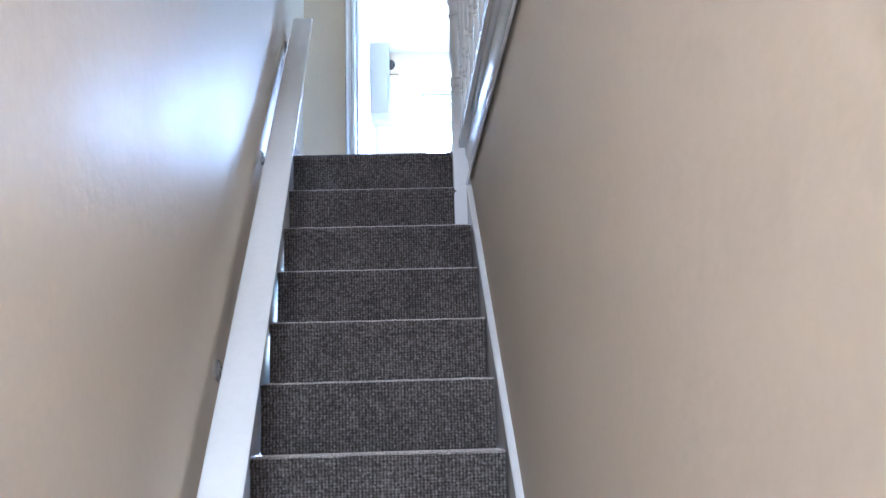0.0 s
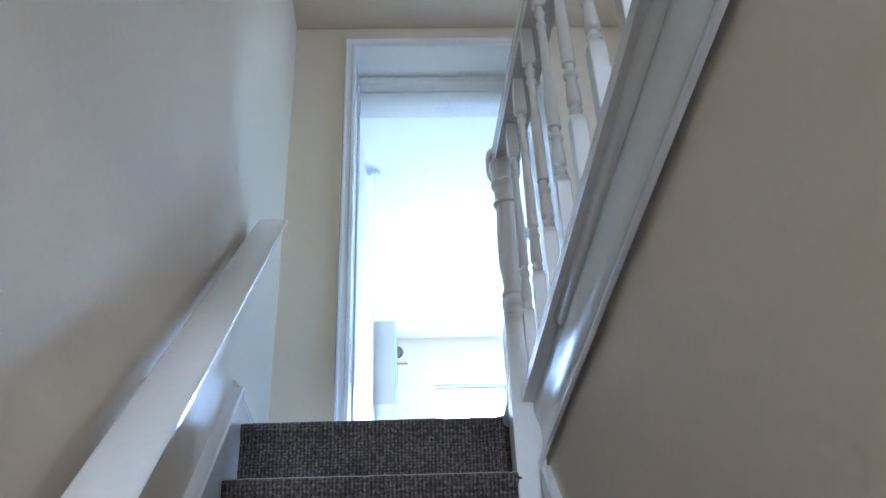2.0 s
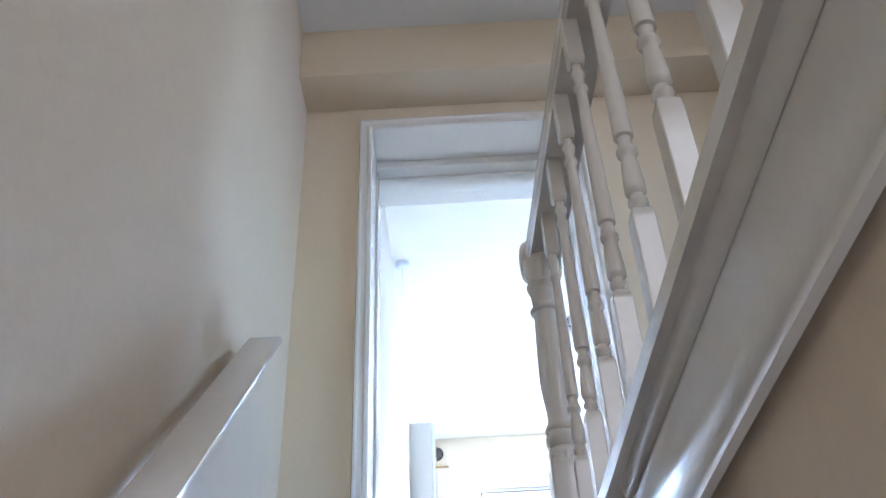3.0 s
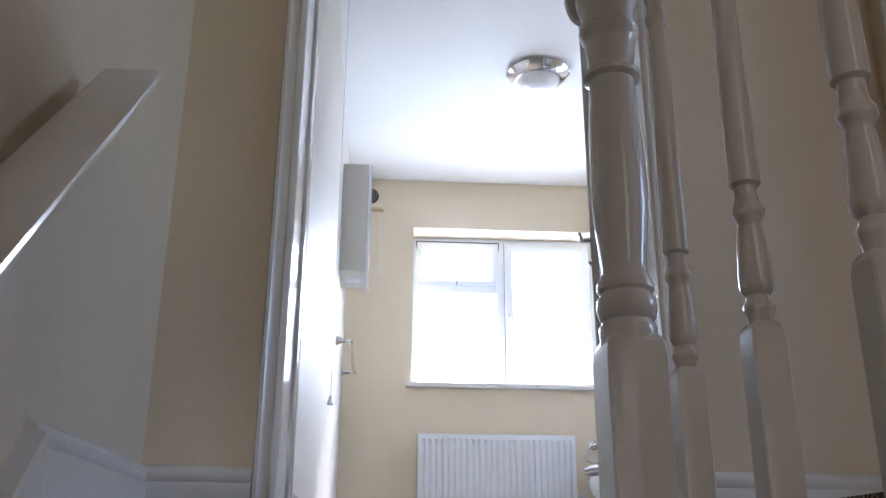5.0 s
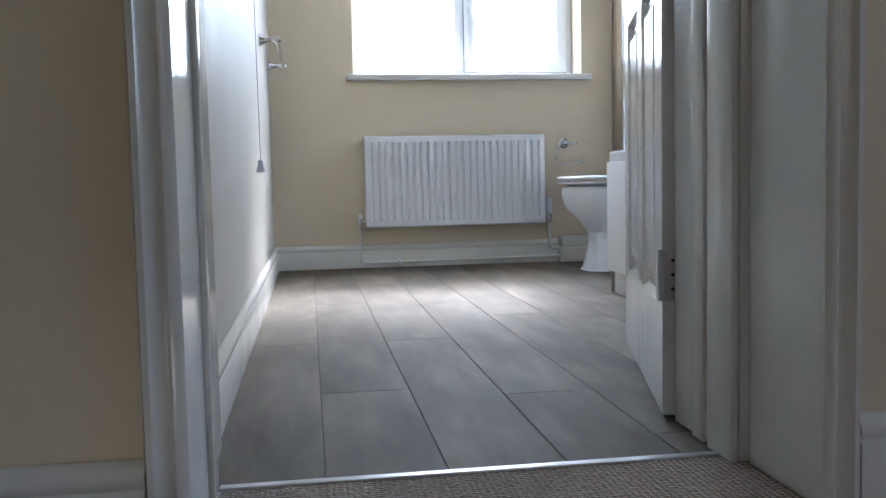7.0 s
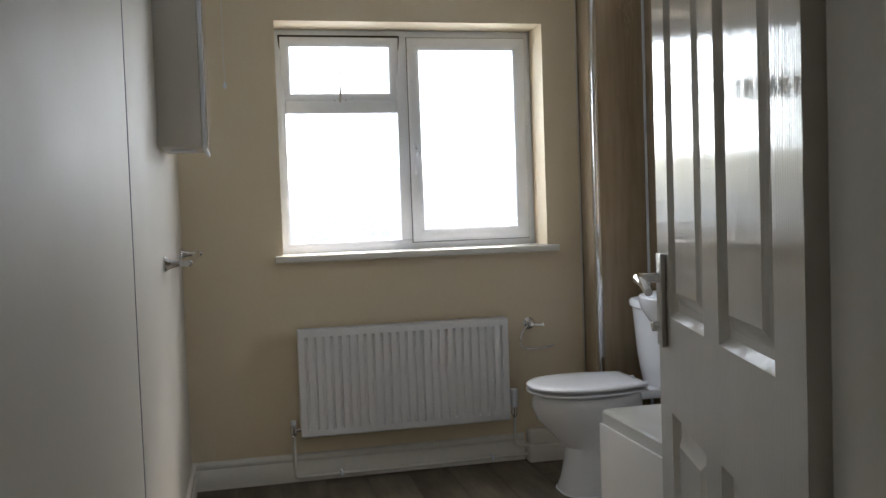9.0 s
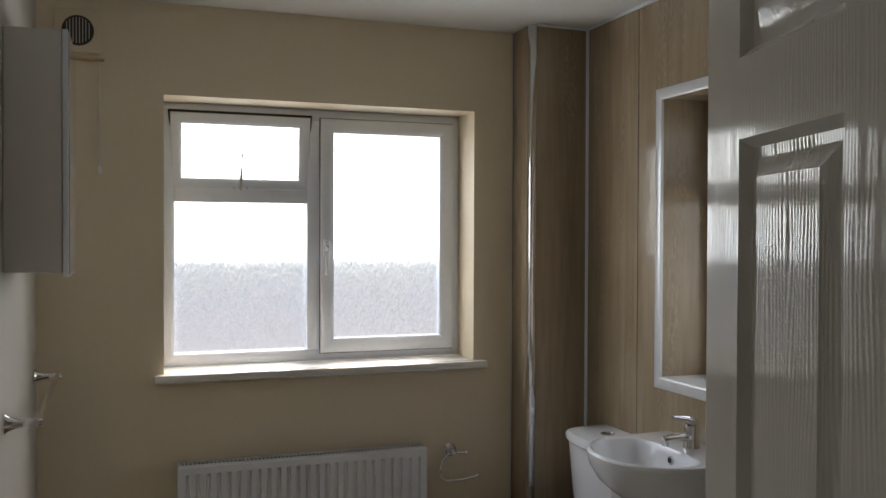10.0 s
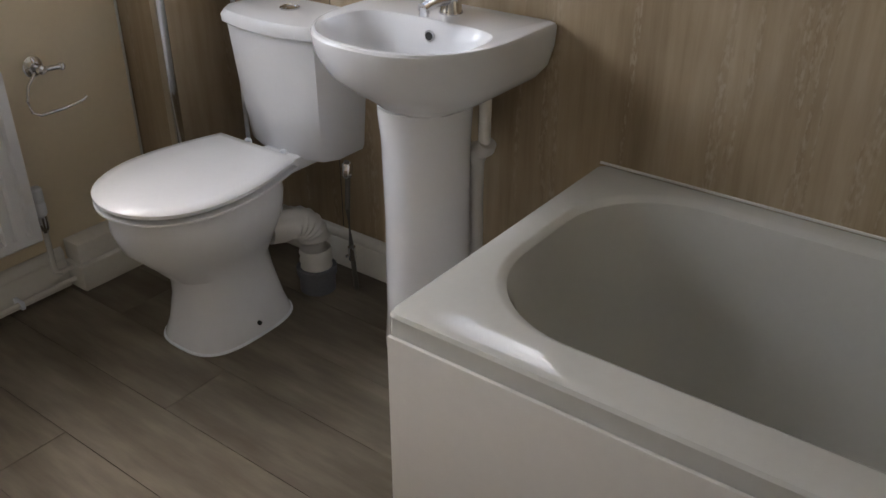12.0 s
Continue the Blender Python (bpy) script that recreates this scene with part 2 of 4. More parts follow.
def lathe(bm, prof, at=(0, 0, 0), seg=20, m=None):
    """prof: (radius, height) pairs, turned about the upright axis through at."""
    m = m or Matrix.Translation(at)
    rings = [[m @ Vector((r * math.cos(2 * math.pi * i / seg), r * math.sin(2 * math.pi * i / seg), z)) for i in range(seg)]
             for r, z in prof]
    return loft(bm, rings)


def tube(bm, pts, rad, seg=10):
    pts = [Vector(p) for p in pts]
    rings = []
    up = Vector((0, 0, 1))
    for i, p in enumerate(pts):
        d = (pts[min(i + 1, len(pts) - 1)] - pts[max(i - 1, 0)]).normalized()
        a = d.cross(up)
        if a.length < 0.05:
            a = d.cross(Vector((1, 0, 0)))
        a.normalize()
        b = d.cross(a).normalized()
        rr = rad[i] if isinstance(rad, (list, tuple)) else rad
        rings.append([p + rr * (math.cos(2 * math.pi * k / seg) * a + math.sin(2 * math.pi * k / seg) * b) for k in range(seg)])
    return loft(bm, rings)


def arc(c, r, a0, a1, n, plane="xz"):
    out = []
    for i in range(n + 1):
        a = radians(a0 + (a1 - a0) * i / n)
        u, v = r * math.cos(a), r * math.sin(a)
        out.append((c[0] + u, c[1], c[2] + v) if plane == "xz" else (c[0], c[1] + u, c[2] + v) if plane == "yz" else (c[0] + u, c[1] + v, c[2]))
    return out


def finish(bm, smooth=40):
    bmesh.ops.recalc_face_normals(bm, faces=bm.faces[:])
    if smooth:
        lim = radians(smooth)
        for f in bm.faces:
            f.smooth = True
        for e in bm.edges:
            if len(e.link_faces) == 2:
                e.smooth = e.calc_face_angle(0) < lim
            else:
                e.smooth = False


def mesh_of(name, bm, material, smooth=40):
    finish(bm, smooth)
    me = bpy.data.meshes.new(name)
    bm.to_mesh(me)
    bm.free()
    me.materials.append(material)
    return me


def part(name, bm, material, parent, label="", smooth=40):
    ob = new(name, mesh_of(name, bm, material, smooth))
    ob.parent = parent
    if parent is not None:
        ob.matrix_parent_inverse = Matrix()
    return tagged(ob, label)


def thing(name, m=None, label="", category="", group="", kind=""):
    ob = new(name)
    if m is not None:
        ob.matrix_world = m
    return tagged(ob, label, category, group, kind)


def solid(name, bm, material, label, category, kind="", smooth=40, m=None, group=""):
    ob = new(name, mesh_of(name, bm, material, smooth))
    if m is not None:
        ob.matrix_world = m
    return tagged(ob, label, category, group, kind)


# ---- plan ----
HC = 2.31            # bathroom and landing ceiling
HALL = -2.46         # hall floor
HALLC = -0.200       # hall ceiling
WX, WY = 2.03, 3.535  # bathroom right wall, window wall
RISE, GOING = 0.203, 0.21
NOSE_Y, NOSE_Z = -0.613, -0.012
STEPS = 12


def left_x(y):
    return -0.225 + max(0.0, -0.6 - y) * 0.047


def right_x(y):
    return 0.545 + max(0.0, -0.6 - y) * 0.016


def prism(bm, plan, z0, z1):
    loft(bm, [[(x, y, z0) for x, y in plan], [(x, y, z1) for x, y in plan]])
    return bm


# ---- shell ----
bm = bmesh.new()
prism(bm, [(-0.225, 0.0), (-0.225, -0.6), (left_x(-6.5), -6.5), (left_x(-6.5) - 0.12, -6.5), (-0.345, -0.6), (-0.345, 0.0)], HALL, HC)
solid("wall_stair_left", bm, STAIRPAINT, "pale silk-painted plaster wall beside the staircase", "wall", "structure")

# wall under the landing, on the open side of the stairs
bm = bmesh.new()
prism(bm, [(right_x(-0.79), -0.79), (right_x(-6.5), -6.5), (right_x(-6.5) + 0.1, -6.5), (right_x(-0.79) + 0.1, -0.79)], HALL, -0.16)
solid("wall_stair_right", bm, STAIRPAINT, "cream silk-painted wall beside the stairs under the landing", "wall", "structure")

# door wall between landing and bathroom
D0, D1, DH = 0.033, 0.815, 1.935
solid("wall_door", boxes((-0.345, D0 - 0.02, 0, 0.42, -0.3, HC), (D1 + 0.02, 2.3, 0, 0.42, -0.3, HC), (D0 - 0.02, D1 + 0.02, 0, 0.42, DH + 0.02, HC)),
      MAGNOLIA, "magnolia painted wall with the bathroom doorway", "wall", "structure", smooth=0)
solid("beam", boxes((-0.225, 1.4, -0.19, -0.002, 2.045, HC - 0.002), bev=0.004), MAGNOLIA,
      "magnolia painted downstand beam over the bathroom door", "beam", "structure")
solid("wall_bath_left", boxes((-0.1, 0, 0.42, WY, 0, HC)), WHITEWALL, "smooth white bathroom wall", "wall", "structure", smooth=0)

W0, W1, WZ0, WZ1 = 0.418, 1.614, 0.979, 1.982
solid("wall_window", boxes((-0.1, W0, WY, WY + 0.28, -0.3, HC), (W1, WX + 0.28, WY, WY + 0.28, -0.3, HC), (W0, W1, WY, WY + 0.28, -0.3, WZ0 - 0.03),
                           (W0, W1, WY, WY + 0.28, WZ1, HC)), MAGNOLIA, "magnolia painted bathroom wall around a white window", "wall", "structure", smooth=0)
S0, S1, SZ0, SZ1 = 2.276, 2.834, 0.988, 1.957
solid("wall_bath_right", boxes((WX, WX + 0.28, 0.42, S0, 0, HC), (WX, WX + 0.28, S1, WY, 0, HC), (WX, WX + 0.28, S0, S1, 0, SZ0), (WX, WX + 0.28, S0, S1, SZ1, HC)),
      PANEL, "brown travertine-effect panelled bathroom wall with a small window", "wall", "structure", smooth=0)
solid("pipe_boxing", boxes((1.782, WX - 0.002, 3.352, WY - 0.002, 0, HC - 0.002), bev=0.003), PANEL,
      "brown panelled pipe boxing in the bathroom corner", "boxing", "structure")
solid("ceiling_bathroom", boxes((-0.1, WX + 0.28, 0.42, WY + 0.28, HC, HC + 0.12)), CEILING, "plain white bathroom ceiling", "ceiling", "structure", smooth=0)
solid("ceiling_landing", boxes((-0.4, 4.1, -6.6, 0.42, HC, HC + 0.12)), CEILING, "plain white landing ceiling", "ceiling", "structure", smooth=0)

# landing side wall with the bedroom doorway
B0, B1 = -0.90, -0.12
solid("wall_landing_right", boxes((1.4, 1.5, B1, 0, 0, HC), (1.4, 1.5, -3.4, B0, 0, HC), (1.4, 1.5, B0, B1, 1.95, HC)), MAGNOLIA,
      "magnolia landing wall with an open bedroom doorway", "wall", "structure", smooth=0)
# the opening and the space behind it are made up for the fill lamp
solid("wall_landing_back", boxes((left_x(-2.55) - 0.1, 0.655, -3.5, -3.4, 0.0, HC), (1.345, 1.5, -3.5, -3.4, 0.0, HC), (0.655, 1.345, -3.5, -3.4, 1.95, HC)), MAGNOLIA,
      "unseen magnolia wall at the back of the landing, opened for an added fill lamp", "wall", "structure", smooth=0)
solid("wall_behind_fill", boxes((1.5, 1.6, -6.5, -3.5, 0, HC), (1.0, 1.6, -6.6, -6.5, 0, HC)), WHITEWALL, "unseen pale wall enclosing the space behind the fill lamp", "wall", "structure", smooth=0)
solid("floor_behind_fill", boxes((right_x(-6.5) + 0.002, 1.5, -6.5, -3.402, -0.12, -0.004)), CARPET, "unseen carpeted floor behind the fill lamp's opening", "floor", "structure", smooth=0)
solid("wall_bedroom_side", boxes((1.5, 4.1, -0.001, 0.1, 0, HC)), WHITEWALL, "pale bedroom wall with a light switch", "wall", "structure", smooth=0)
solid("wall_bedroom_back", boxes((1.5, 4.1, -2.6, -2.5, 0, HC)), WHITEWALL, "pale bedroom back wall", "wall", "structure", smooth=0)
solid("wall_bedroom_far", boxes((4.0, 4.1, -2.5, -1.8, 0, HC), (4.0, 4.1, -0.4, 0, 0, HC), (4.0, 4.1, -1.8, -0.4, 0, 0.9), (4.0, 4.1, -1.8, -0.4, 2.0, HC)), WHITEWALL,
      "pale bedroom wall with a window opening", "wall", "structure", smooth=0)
solid("floor_bedroom", boxes((1.5, 4.1, -2.6, 0, -0.12, 0)), CARPET, "carpeted bedroom floor", "floor", "structure", smooth=0)
solid("floor_landing", boxes((0.575, 0.644, -3.4, -0.744, -0.19, -0.024)), BOARDWOOD, "bare orange-brown board between the landing carpet and the balustrade", "floor", "structure", smooth=0)

# hall below
solid("floor_hall", boxes((-0.5, 1.2, -6.6, NOSE_Y, HALL - 0.1, HALL)), CARPET, "carpeted hall floor at the foot of the stairs", "floor", "structure", smooth=0)
bm = bmesh.new()
prism(bm, [(left_x(-2.5), -2.5), (left_x(-6.5), -6.5), (right_x(-6.5), -6.5), (right_x(-2.5), -2.5)], HALLC, -0.002)
solid("ceiling_hall", bm, CEILING, "white hall ceiling ending at the stairwell", "ceiling", "structure")
bm = bmesh.new()
prism(bm, [(left_x(-2.5) + 0.002, -2.478), (left_x(-2.5) + 0.002, -2.5), (right_x(-2.5) + 0.01, -2.5), (right_x(-2.5) + 0.01, -2.478)], HALLC - 0.014, HALLC + 0.008)
solid("trim_stairwell", bm, GLOSS, "white painted trim along the hall ceiling edge", "trim", "structure")
solid("wall_hall_front", boxes((-0.1, 0.1, -6.6, -6.5, HALL, HC), (0.8, 1.0, -6.6, -6.5, HALL, HC), (0.1, 0.8, -6.6, -6.5, -0.4, HC), (0.1, 0.8, -6.6, -6.5, HALL, -1.9)),
      STAIRPAINT, "cream hall wall with a glazed opening", "wall", "structure", smooth=0)

# ---- staircase ----
stairs = thing("staircase", None, "carpeted staircase with white painted side strings", "staircase")


def step_mesh(x0, x1, y, z, depth, drop):
    """One carpet-wrapped step: riser, rounded nosing and tread, with a slightly uneven edge."""
    prof = [(0.016, -drop), (0.014, -0.055), (0.006, -0.036), (0.001, -0.020), (0.004, -0.006), (0.016, 0.0), (depth, 0.0)]
    bm = bmesh.new()
    n = 26
    rings = []
    for i in range(n + 1):
        x = x0 + (x1 - x0) * i / n
        w = 0.002 * noise.noise(Vector((x * 14, y * 5, 0))) + 0.002 * noise.noise(Vector((x * 40, y * 9, 3)))
        rings.append([(x, y + p + (w if k < 6 else 0), z + q + (w * 0.8 if 1 < k < 6 else 0)) for k, (p, q) in enumerate(prof)] + [(x, y + depth, z - drop)])
    return loft(bm, rings)


for k in range(1, STEPS):
    y, z = NOSE_Y - GOING * k, NOSE_Z - RISE * k
    xr = 0.4905 if k == 1 else right_x(y) - 0.024
    part("step_carpet", step_mesh(left_x(y) + 0.036, xr, y, z, GOING + 0.037, RISE), CARPET, stairs)


def string_mesh(x_of, side, y0, y1, lift, th, slope=RISE / GOING):
    bm = bmesh.new()
    rings = []
    for i in range(9):
        y = y0 + (y1 - y0) * i / 8
        z = NOSE_Z + (y - NOSE_Y) * slope
        a, b = x_of(y), x_of(y) + side * th
        t = z + lift
        rings.append([(a, y, t - 0.42), (b, y, t - 0.42), (b, y, t - 0.006), (b - side * 0.005, y, t), (a, y, t)])
    return loft(bm, rings)


part("string", string_mesh(lambda y: left_x(y), 1, -0.60, -2.95, 0.10, 0.034), GLOSS, stairs, "white gloss painted stair string")
part("string", string_mesh(lambda y: right_x(y), -1, -0.86, -2.95, 0.03, 0.02), GLOSS, stairs, "white gloss painted stair string")

# landing carpet
bm = bmesh.new()
prism(bm, [(-0.222, -0.5835), (0.465, -0.5835), (0.465, -0.604), (0.513, -0.604), (0.513, -0.742), (0.646, -0.742), (0.646, -3.398), (1.398, -3.398), (1.398, -0.002), (D1 - 0.002, -0.002), (D1 - 0.002, 0.223), (D0 + 0.002, 0.223), (D0 + 0.002, -0.002), (-0.222, -0.002)], -0.19, 0.0)
solid("floor_landing_carpet", bm, CARPET, "dark grey-brown ribbed loop carpet on the landing", "carpet", "structure", smooth=0)
part("step_carpet", step_mesh(left_x(NOSE_Y) + 0.03, 0.484, NOSE_Y, NOSE_Z + 0.012, 0.03, RISE + 0.01), CARPET, stairs)
NOSE = [(0.036, -0.042), (0.036, -0.006), (0.016, -0.005), (0.008, -0.008), (0.002, -0.015), (0.0, -0.024), (0.003, -0.033), (0.010, -0.040)]
bm = bmesh.new()
loft(bm, [[(0.476 + 0.018 + (x - 0.018) * k, y, -0.024 + (z + 0.024) * k) for x, z in NOSE] for y, k in ((-0.617, 0.6), (-0.620, 0.86), (-0.628, 1.0), (-0.75, 1.0))])
part("nosing", bm, GLOSS, stairs, "chipped white painted bare nosing end")
grip = part("gripper_strip", boxes((0.493, 0.512, -0.748, -0.618, -0.0045, 0.010), bev=0.003), BAREWOOD, stairs, "bare pine carpet gripper strip")
for y in (-0.640, -0.668, -0.705):
    part("gripper_nail", boxes((0.497, 0.506, y, y + 0.0022, 0.0095, 0.0125), bev=0.0008), BOARDWOOD, grip)
part("apron", boxes((0.492, 0.53, -0.75, -0.625, -0.42, -0.043)), GLOSS, stairs, "white painted apron board")

# wall handrail
rail = thing("wall_handrail", None, "white painted timber handrail on wall brackets beside the stairs", "handrail")
bm = bmesh.new()
rings = []
for i in range(9):
    y = -0.607 - (2.95 - 0.607) * i / 8
    x = left_x(y) + 0.115
    t = 0.628 + (y + 0.607) * 0.985
    # the wall-side lip hangs 0.1 down, added to keep light out of the gap
    rings.append([(x - 0.086, y, t - 0.100), (x - 0.074, y, t - 0.100), (x - 0.070, y, t - 0.056), (x - 0.030, y, t - 0.056), (x - 0.024, y, t - 0.026), (x - 0.006, y, t - 0.020), (x, y, t - 0.015), (x, y, t - 0.006), (x - 0.006, y, t), (x - 0.078, y, t),
                  (x - 0.086, y, t - 0.008)])
loft(bm, rings)
part("rail", bm, GLOSS, rail)
for y in (-0.70, -1.44, -2.2):
    x = left_x(y)
    z = 0.628 + (y + 0.607) * 0.985 - 0.056
    bm = bmesh.new()
    lathe(bm, [(0.024, 0), (0.026, 0.004), (0.018, 0.010), (0.010, 0.012)], m=Matrix.Translation((x + 0.001, y, z - 0.03)) @ Matrix.Rotation(radians(90), 4, 'Y'), seg=16)
    tube(bm, [(x + 0.008, y, z - 0.03), (x + 0.05, y, z - 0.032), (x + 0.072, y, z - 0.02), (x + 0.075, y, z + 0.006)], 0.006)
    part("bracket", bm, CHROME, rail, "chrome wall bracket")

# ---- balustrade along the landing edge ----
BAL = pose(0.530, -0.782, 0, 0, 0, 0.9)
bal = thing("balustrade", BAL, "white gloss landing balustrade with turned balusters and newel post", "balustrade")


def square_ring(h, z):
    c = h * 0.9
    return [(-c, -h, z), (c, -h, z), (h, -c, z), (h, c, z), (c, h, z), (-c, h, z), (-h, c, z), (-h, -c, z)]


def turned_post(half, z0, shoulder, prof, top=None, seg=20, drop=0.03):
    """Square block with a rounded shoulder, a turned shaft and, where given, a square top block."""
    bm = bmesh.new()
    loft(bm, [square_ring(half, z0)] + [square_ring(half * k, shoulder - drop * q) for k, q in ((1.0, 1.0), (0.993, 0.9), (0.975, 0.72), (0.94, 0.45), (0.87, 0.22), (0.77, 0.07), (0.66, 0.0))])
    lathe(bm, prof, seg=seg)
    if top:
        low, high = top
        loft(bm, [square_ring(half * 0.7, low - 0.007), square_ring(half * 0.97, low), square_ring(half, low + 0.003), square_ring(half, high)])
    return bm


NEWEL = [(0.033, 0.17), (0.0335, 0.196), (0.034, 0.204), (0.0315, 0.208), (0.0300, 0.212), (0.0335, 0.216), (0.0358, 0.226), (0.0352, 0.238), (0.0310, 0.243),
         (0.0300, 0.246), (0.0340, 0.250), (0.0345, 0.256), (0.0320, 0.262), (0.0270, 0.272), (0.0270, 0.282), (0.0300, 0.310), (0.0345, 0.350), (0.0350, 0.395), (0.0330, 0.46), (0.0295, 0.525), (0.0295, 0.532),
         (0.0365, 0.537), (0.0372, 0.543), (0.0315, 0.549), (0.0295, 0.556), (0.0320, 0.586), (0.0340, 0.596), (0.0385, 0.601), (0.0392, 0.608), (0.0335, 0.614), (0.0345, 0.63), (0.0410, 0.650), (0.0420, 0.676)]
newel = part("newel_post", turned_post(0.036, -0.42, 0.193, NEWEL, seg=28, drop=0.028), GLOSS, bal)
newel.matrix_local = pose(-0.014, -0.003, 0)

SPIN = [(0.0085, 0.110), (0.0095, 0.126), (0.0122, 0.131), (0.0122, 0.135), (0.0095, 0.139), (0.0090, 0.143), (0.0128, 0.148), (0.0134, 0.153), (0.0132, 0.164), (0.0115, 0.186), (0.0098, 0.201), (0.0094, 0.206),
        (0.0130, 0.211), (0.0134, 0.217), (0.0100, 0.223), (0.0088, 0.232), (0.0092, 0.237), (0.0128, 0.240), (0.0128, 0.252), (0.0115, 0.34), (0.0088, 0.485), (0.0084, 0.505), (0.0118, 0.511), (0.0122, 0.517), (0.0088, 0.523),
        (0.0082, 0.535), (0.0112, 0.545), (0.0116, 0.551), (0.0086, 0.557), (0.0084, 0.572)]
spin_me = mesh_of("baluster", turned_post(0.0138, -0.026, 0.121, SPIN, top=(0.575, 0.677), seg=14, drop=0.016), GLOSS)
for i in range(13):
    ob = new("baluster", spin_me)
    ob.parent = bal
    ob.matrix_local = pose(-0.011, -0.172 - 0.170 * i, 0, 0, 0, 0)

bm = bmesh.new()
sec = [(-0.042, 0.676), (0.030, 0.676), (0.032, 0.702), (0.024, 0.714), (0.028, 0.742), (0.016, 0.770), (-0.016, 0.775), (-0.036, 0.765), (-0.042, 0.748), (-0.036, 0.728), (-0.043, 0.712)]
loft(bm, [[(x + (0.05 - y) * 0.035, y, z) for x, z in sec] for y in (0.05, -1.0, -2.62)])
part("handrail", bm, GLOSS, bal)
bm = bmesh.new()
out = [(0.050 * math.copysign(abs(math.cos(a)) ** 0.6, math.cos(a)) - 0.006, 0.722 + 0.066 * math.copysign(abs(math.sin(a)) ** 0.6, math.sin(a))) for a in [2 * math.pi * i / 28 for i in range(28)]]
loft(bm, [[(x, 0.051, z) for x, z in out], [(x, 0.062, z) for x, z in out], [(x * 0.9, 0.066, 0.722 + (z - 0.722) * 0.93) for x, z in out]])
part("end_cap", bm, GLOSS, bal, "rounded white end plate")
bm = bmesh.new()
sec = [(-0.026, -0.057), (0.046, -0.057), (0.046, -0.033), (0.040, -0.025), (-0.018, -0.025), (-0.026, -0.030)]
loft(bm, [[(x, y, z) for x, z in sec] for y in (-0.048, -1.2, -2.62)])
part("base_rail", bm, GLOSS, bal)

bm = bmesh.new()
sec = [(0.06, -0.058), (0.06, -0.10), (0.0045, -0.165), (-0.010, -0.214), (-0.017, -0.209), (-0.016, -0.200), (-0.009, -0.186), (-0.003, -0.165), (-0.001, -0.140), (-0.003, -0.115), (-0.010, -0.095), (-0.014, -0.082), (-0.014, -0.058)]
loft(bm, [[(x, y, z) for x, z in sec] for y in (-0.03, -0.6, -1.2, -1.69)])
fascia = solid("trim_landing_edge", bm, GLOSS, "white gloss landing edge nosing over a coved fascia board", "trim", "structure", m=pose(0.545, -0.785, 0, 0, 0, 0.9))
ROUND = [(0.014, -0.0575), (0.014, -0.0245), (-0.012, -0.0245), (-0.022, -0.030), (-0.027, -0.040), (-0.028, -0.054), (-0.026, -0.068), (-0.021, -0.079), (-0.0145, -0.084), (-0.0145, -0.0575)]
bm = bmesh.new()
loft(bm, [[(x * k, y, -0.054 + (z + 0.054) * k) for x, z in ROUND] for y, k in ((-0.455, 0.55), (-0.462, 0.85), (-0.475, 1.0), (-1.2, 1.0), (-1.69, 1.0))])
part("nosing", bm, GLOSS, fascia)
bm = bmesh.new()
loft(bm, [[(x, y, z) for x, z in ((0.012, -0.0575), (0.012, -0.0245), (-0.016, -0.0245), (-0.022, -0.029), (-0.023, -0.038), (-0.019, -0.046), (-0.0145, -0.0575))] for y in (-0.052, -0.30, -0.40)])
part("worn_nosing", bm, GLOSS, fascia, "split and narrowed nosing end")
for y in (-0.62, -0.92, -1.10, -1.24):
    bm = bmesh.new()
    lathe(bm, [(0.0032, 0.0), (0.003, 0.0012), (0.001, 0.0016)], m=Matrix.Translation((-0.0275, y, -0.052)) @ Matrix.Rotation(radians(-90), 4, 'Y'), seg=8)
    part("nail_head", bm, STEEL, fascia)


# ---- skirting, linings and architraves ----
def moulding(path, prof, closed=False):
    """Sweeps prof = (out, up) pairs along a level path of (x, y, nx, ny): nx, ny is the way out of the wall."""
    bm = bmesh.new()
    return loft(bm, [[(x + nx * o, y + ny * o, z) for o, z in prof] for x, y, nx, ny in path])


SKIRT = [(0.001, 0.0), (0.018, 0.0), (0.018, 0.082), (0.013, 0.088), (0.017, 0.095), (0.016, 0.106), (0.009, 0.117), (0.001, 0.12)]
solid("baseboard", moulding([(-0.225, -0.6, 1, 0), (-0.225, -0.001, 1, -1), (-0.0125, -0.001, 0, -1)], SKIRT), GLOSS,
      "white gloss moulded skirting board on the landing", "baseboard", "structure")
solid("baseboard", moulding([(0.8605, -0.001, 0, -1), (1.4, -0.001, -1, -1), (1.4, -0.05, -1, 0)], SKIRT), GLOSS,
      "white gloss moulded skirting board on the landing", "baseboard", "structure")
solid("baseboard", moulding([(0.001, 0.427, 1, 0), (0.001, WY - 0.001, 1, -1), (1.471, WY - 0.001, 0, -1)], SKIRT), GLOSS,
      "white moulded bathroom skirting board", "baseboard", "structure")
solid("baseboard", moulding([(1.782, 3.351, 0, -1), (WX - 0.001, 3.351, -1, -1), (WX - 0.001, 2.188, -1, 0)], SKIRT), GLOSS,
      "white moulded skirting behind the toilet", "baseboard", "structure")
solid("baseboard", boxes((1.472, 1.781, 3.447, WY - 0.002, 0, 0.078), (1.482, 1.781, 3.462, WY - 0.002, 0.079, 0.14), bev=0.006), GLOSS,
      "white boxed-out skirting beside the radiator", "baseboard", "structure")

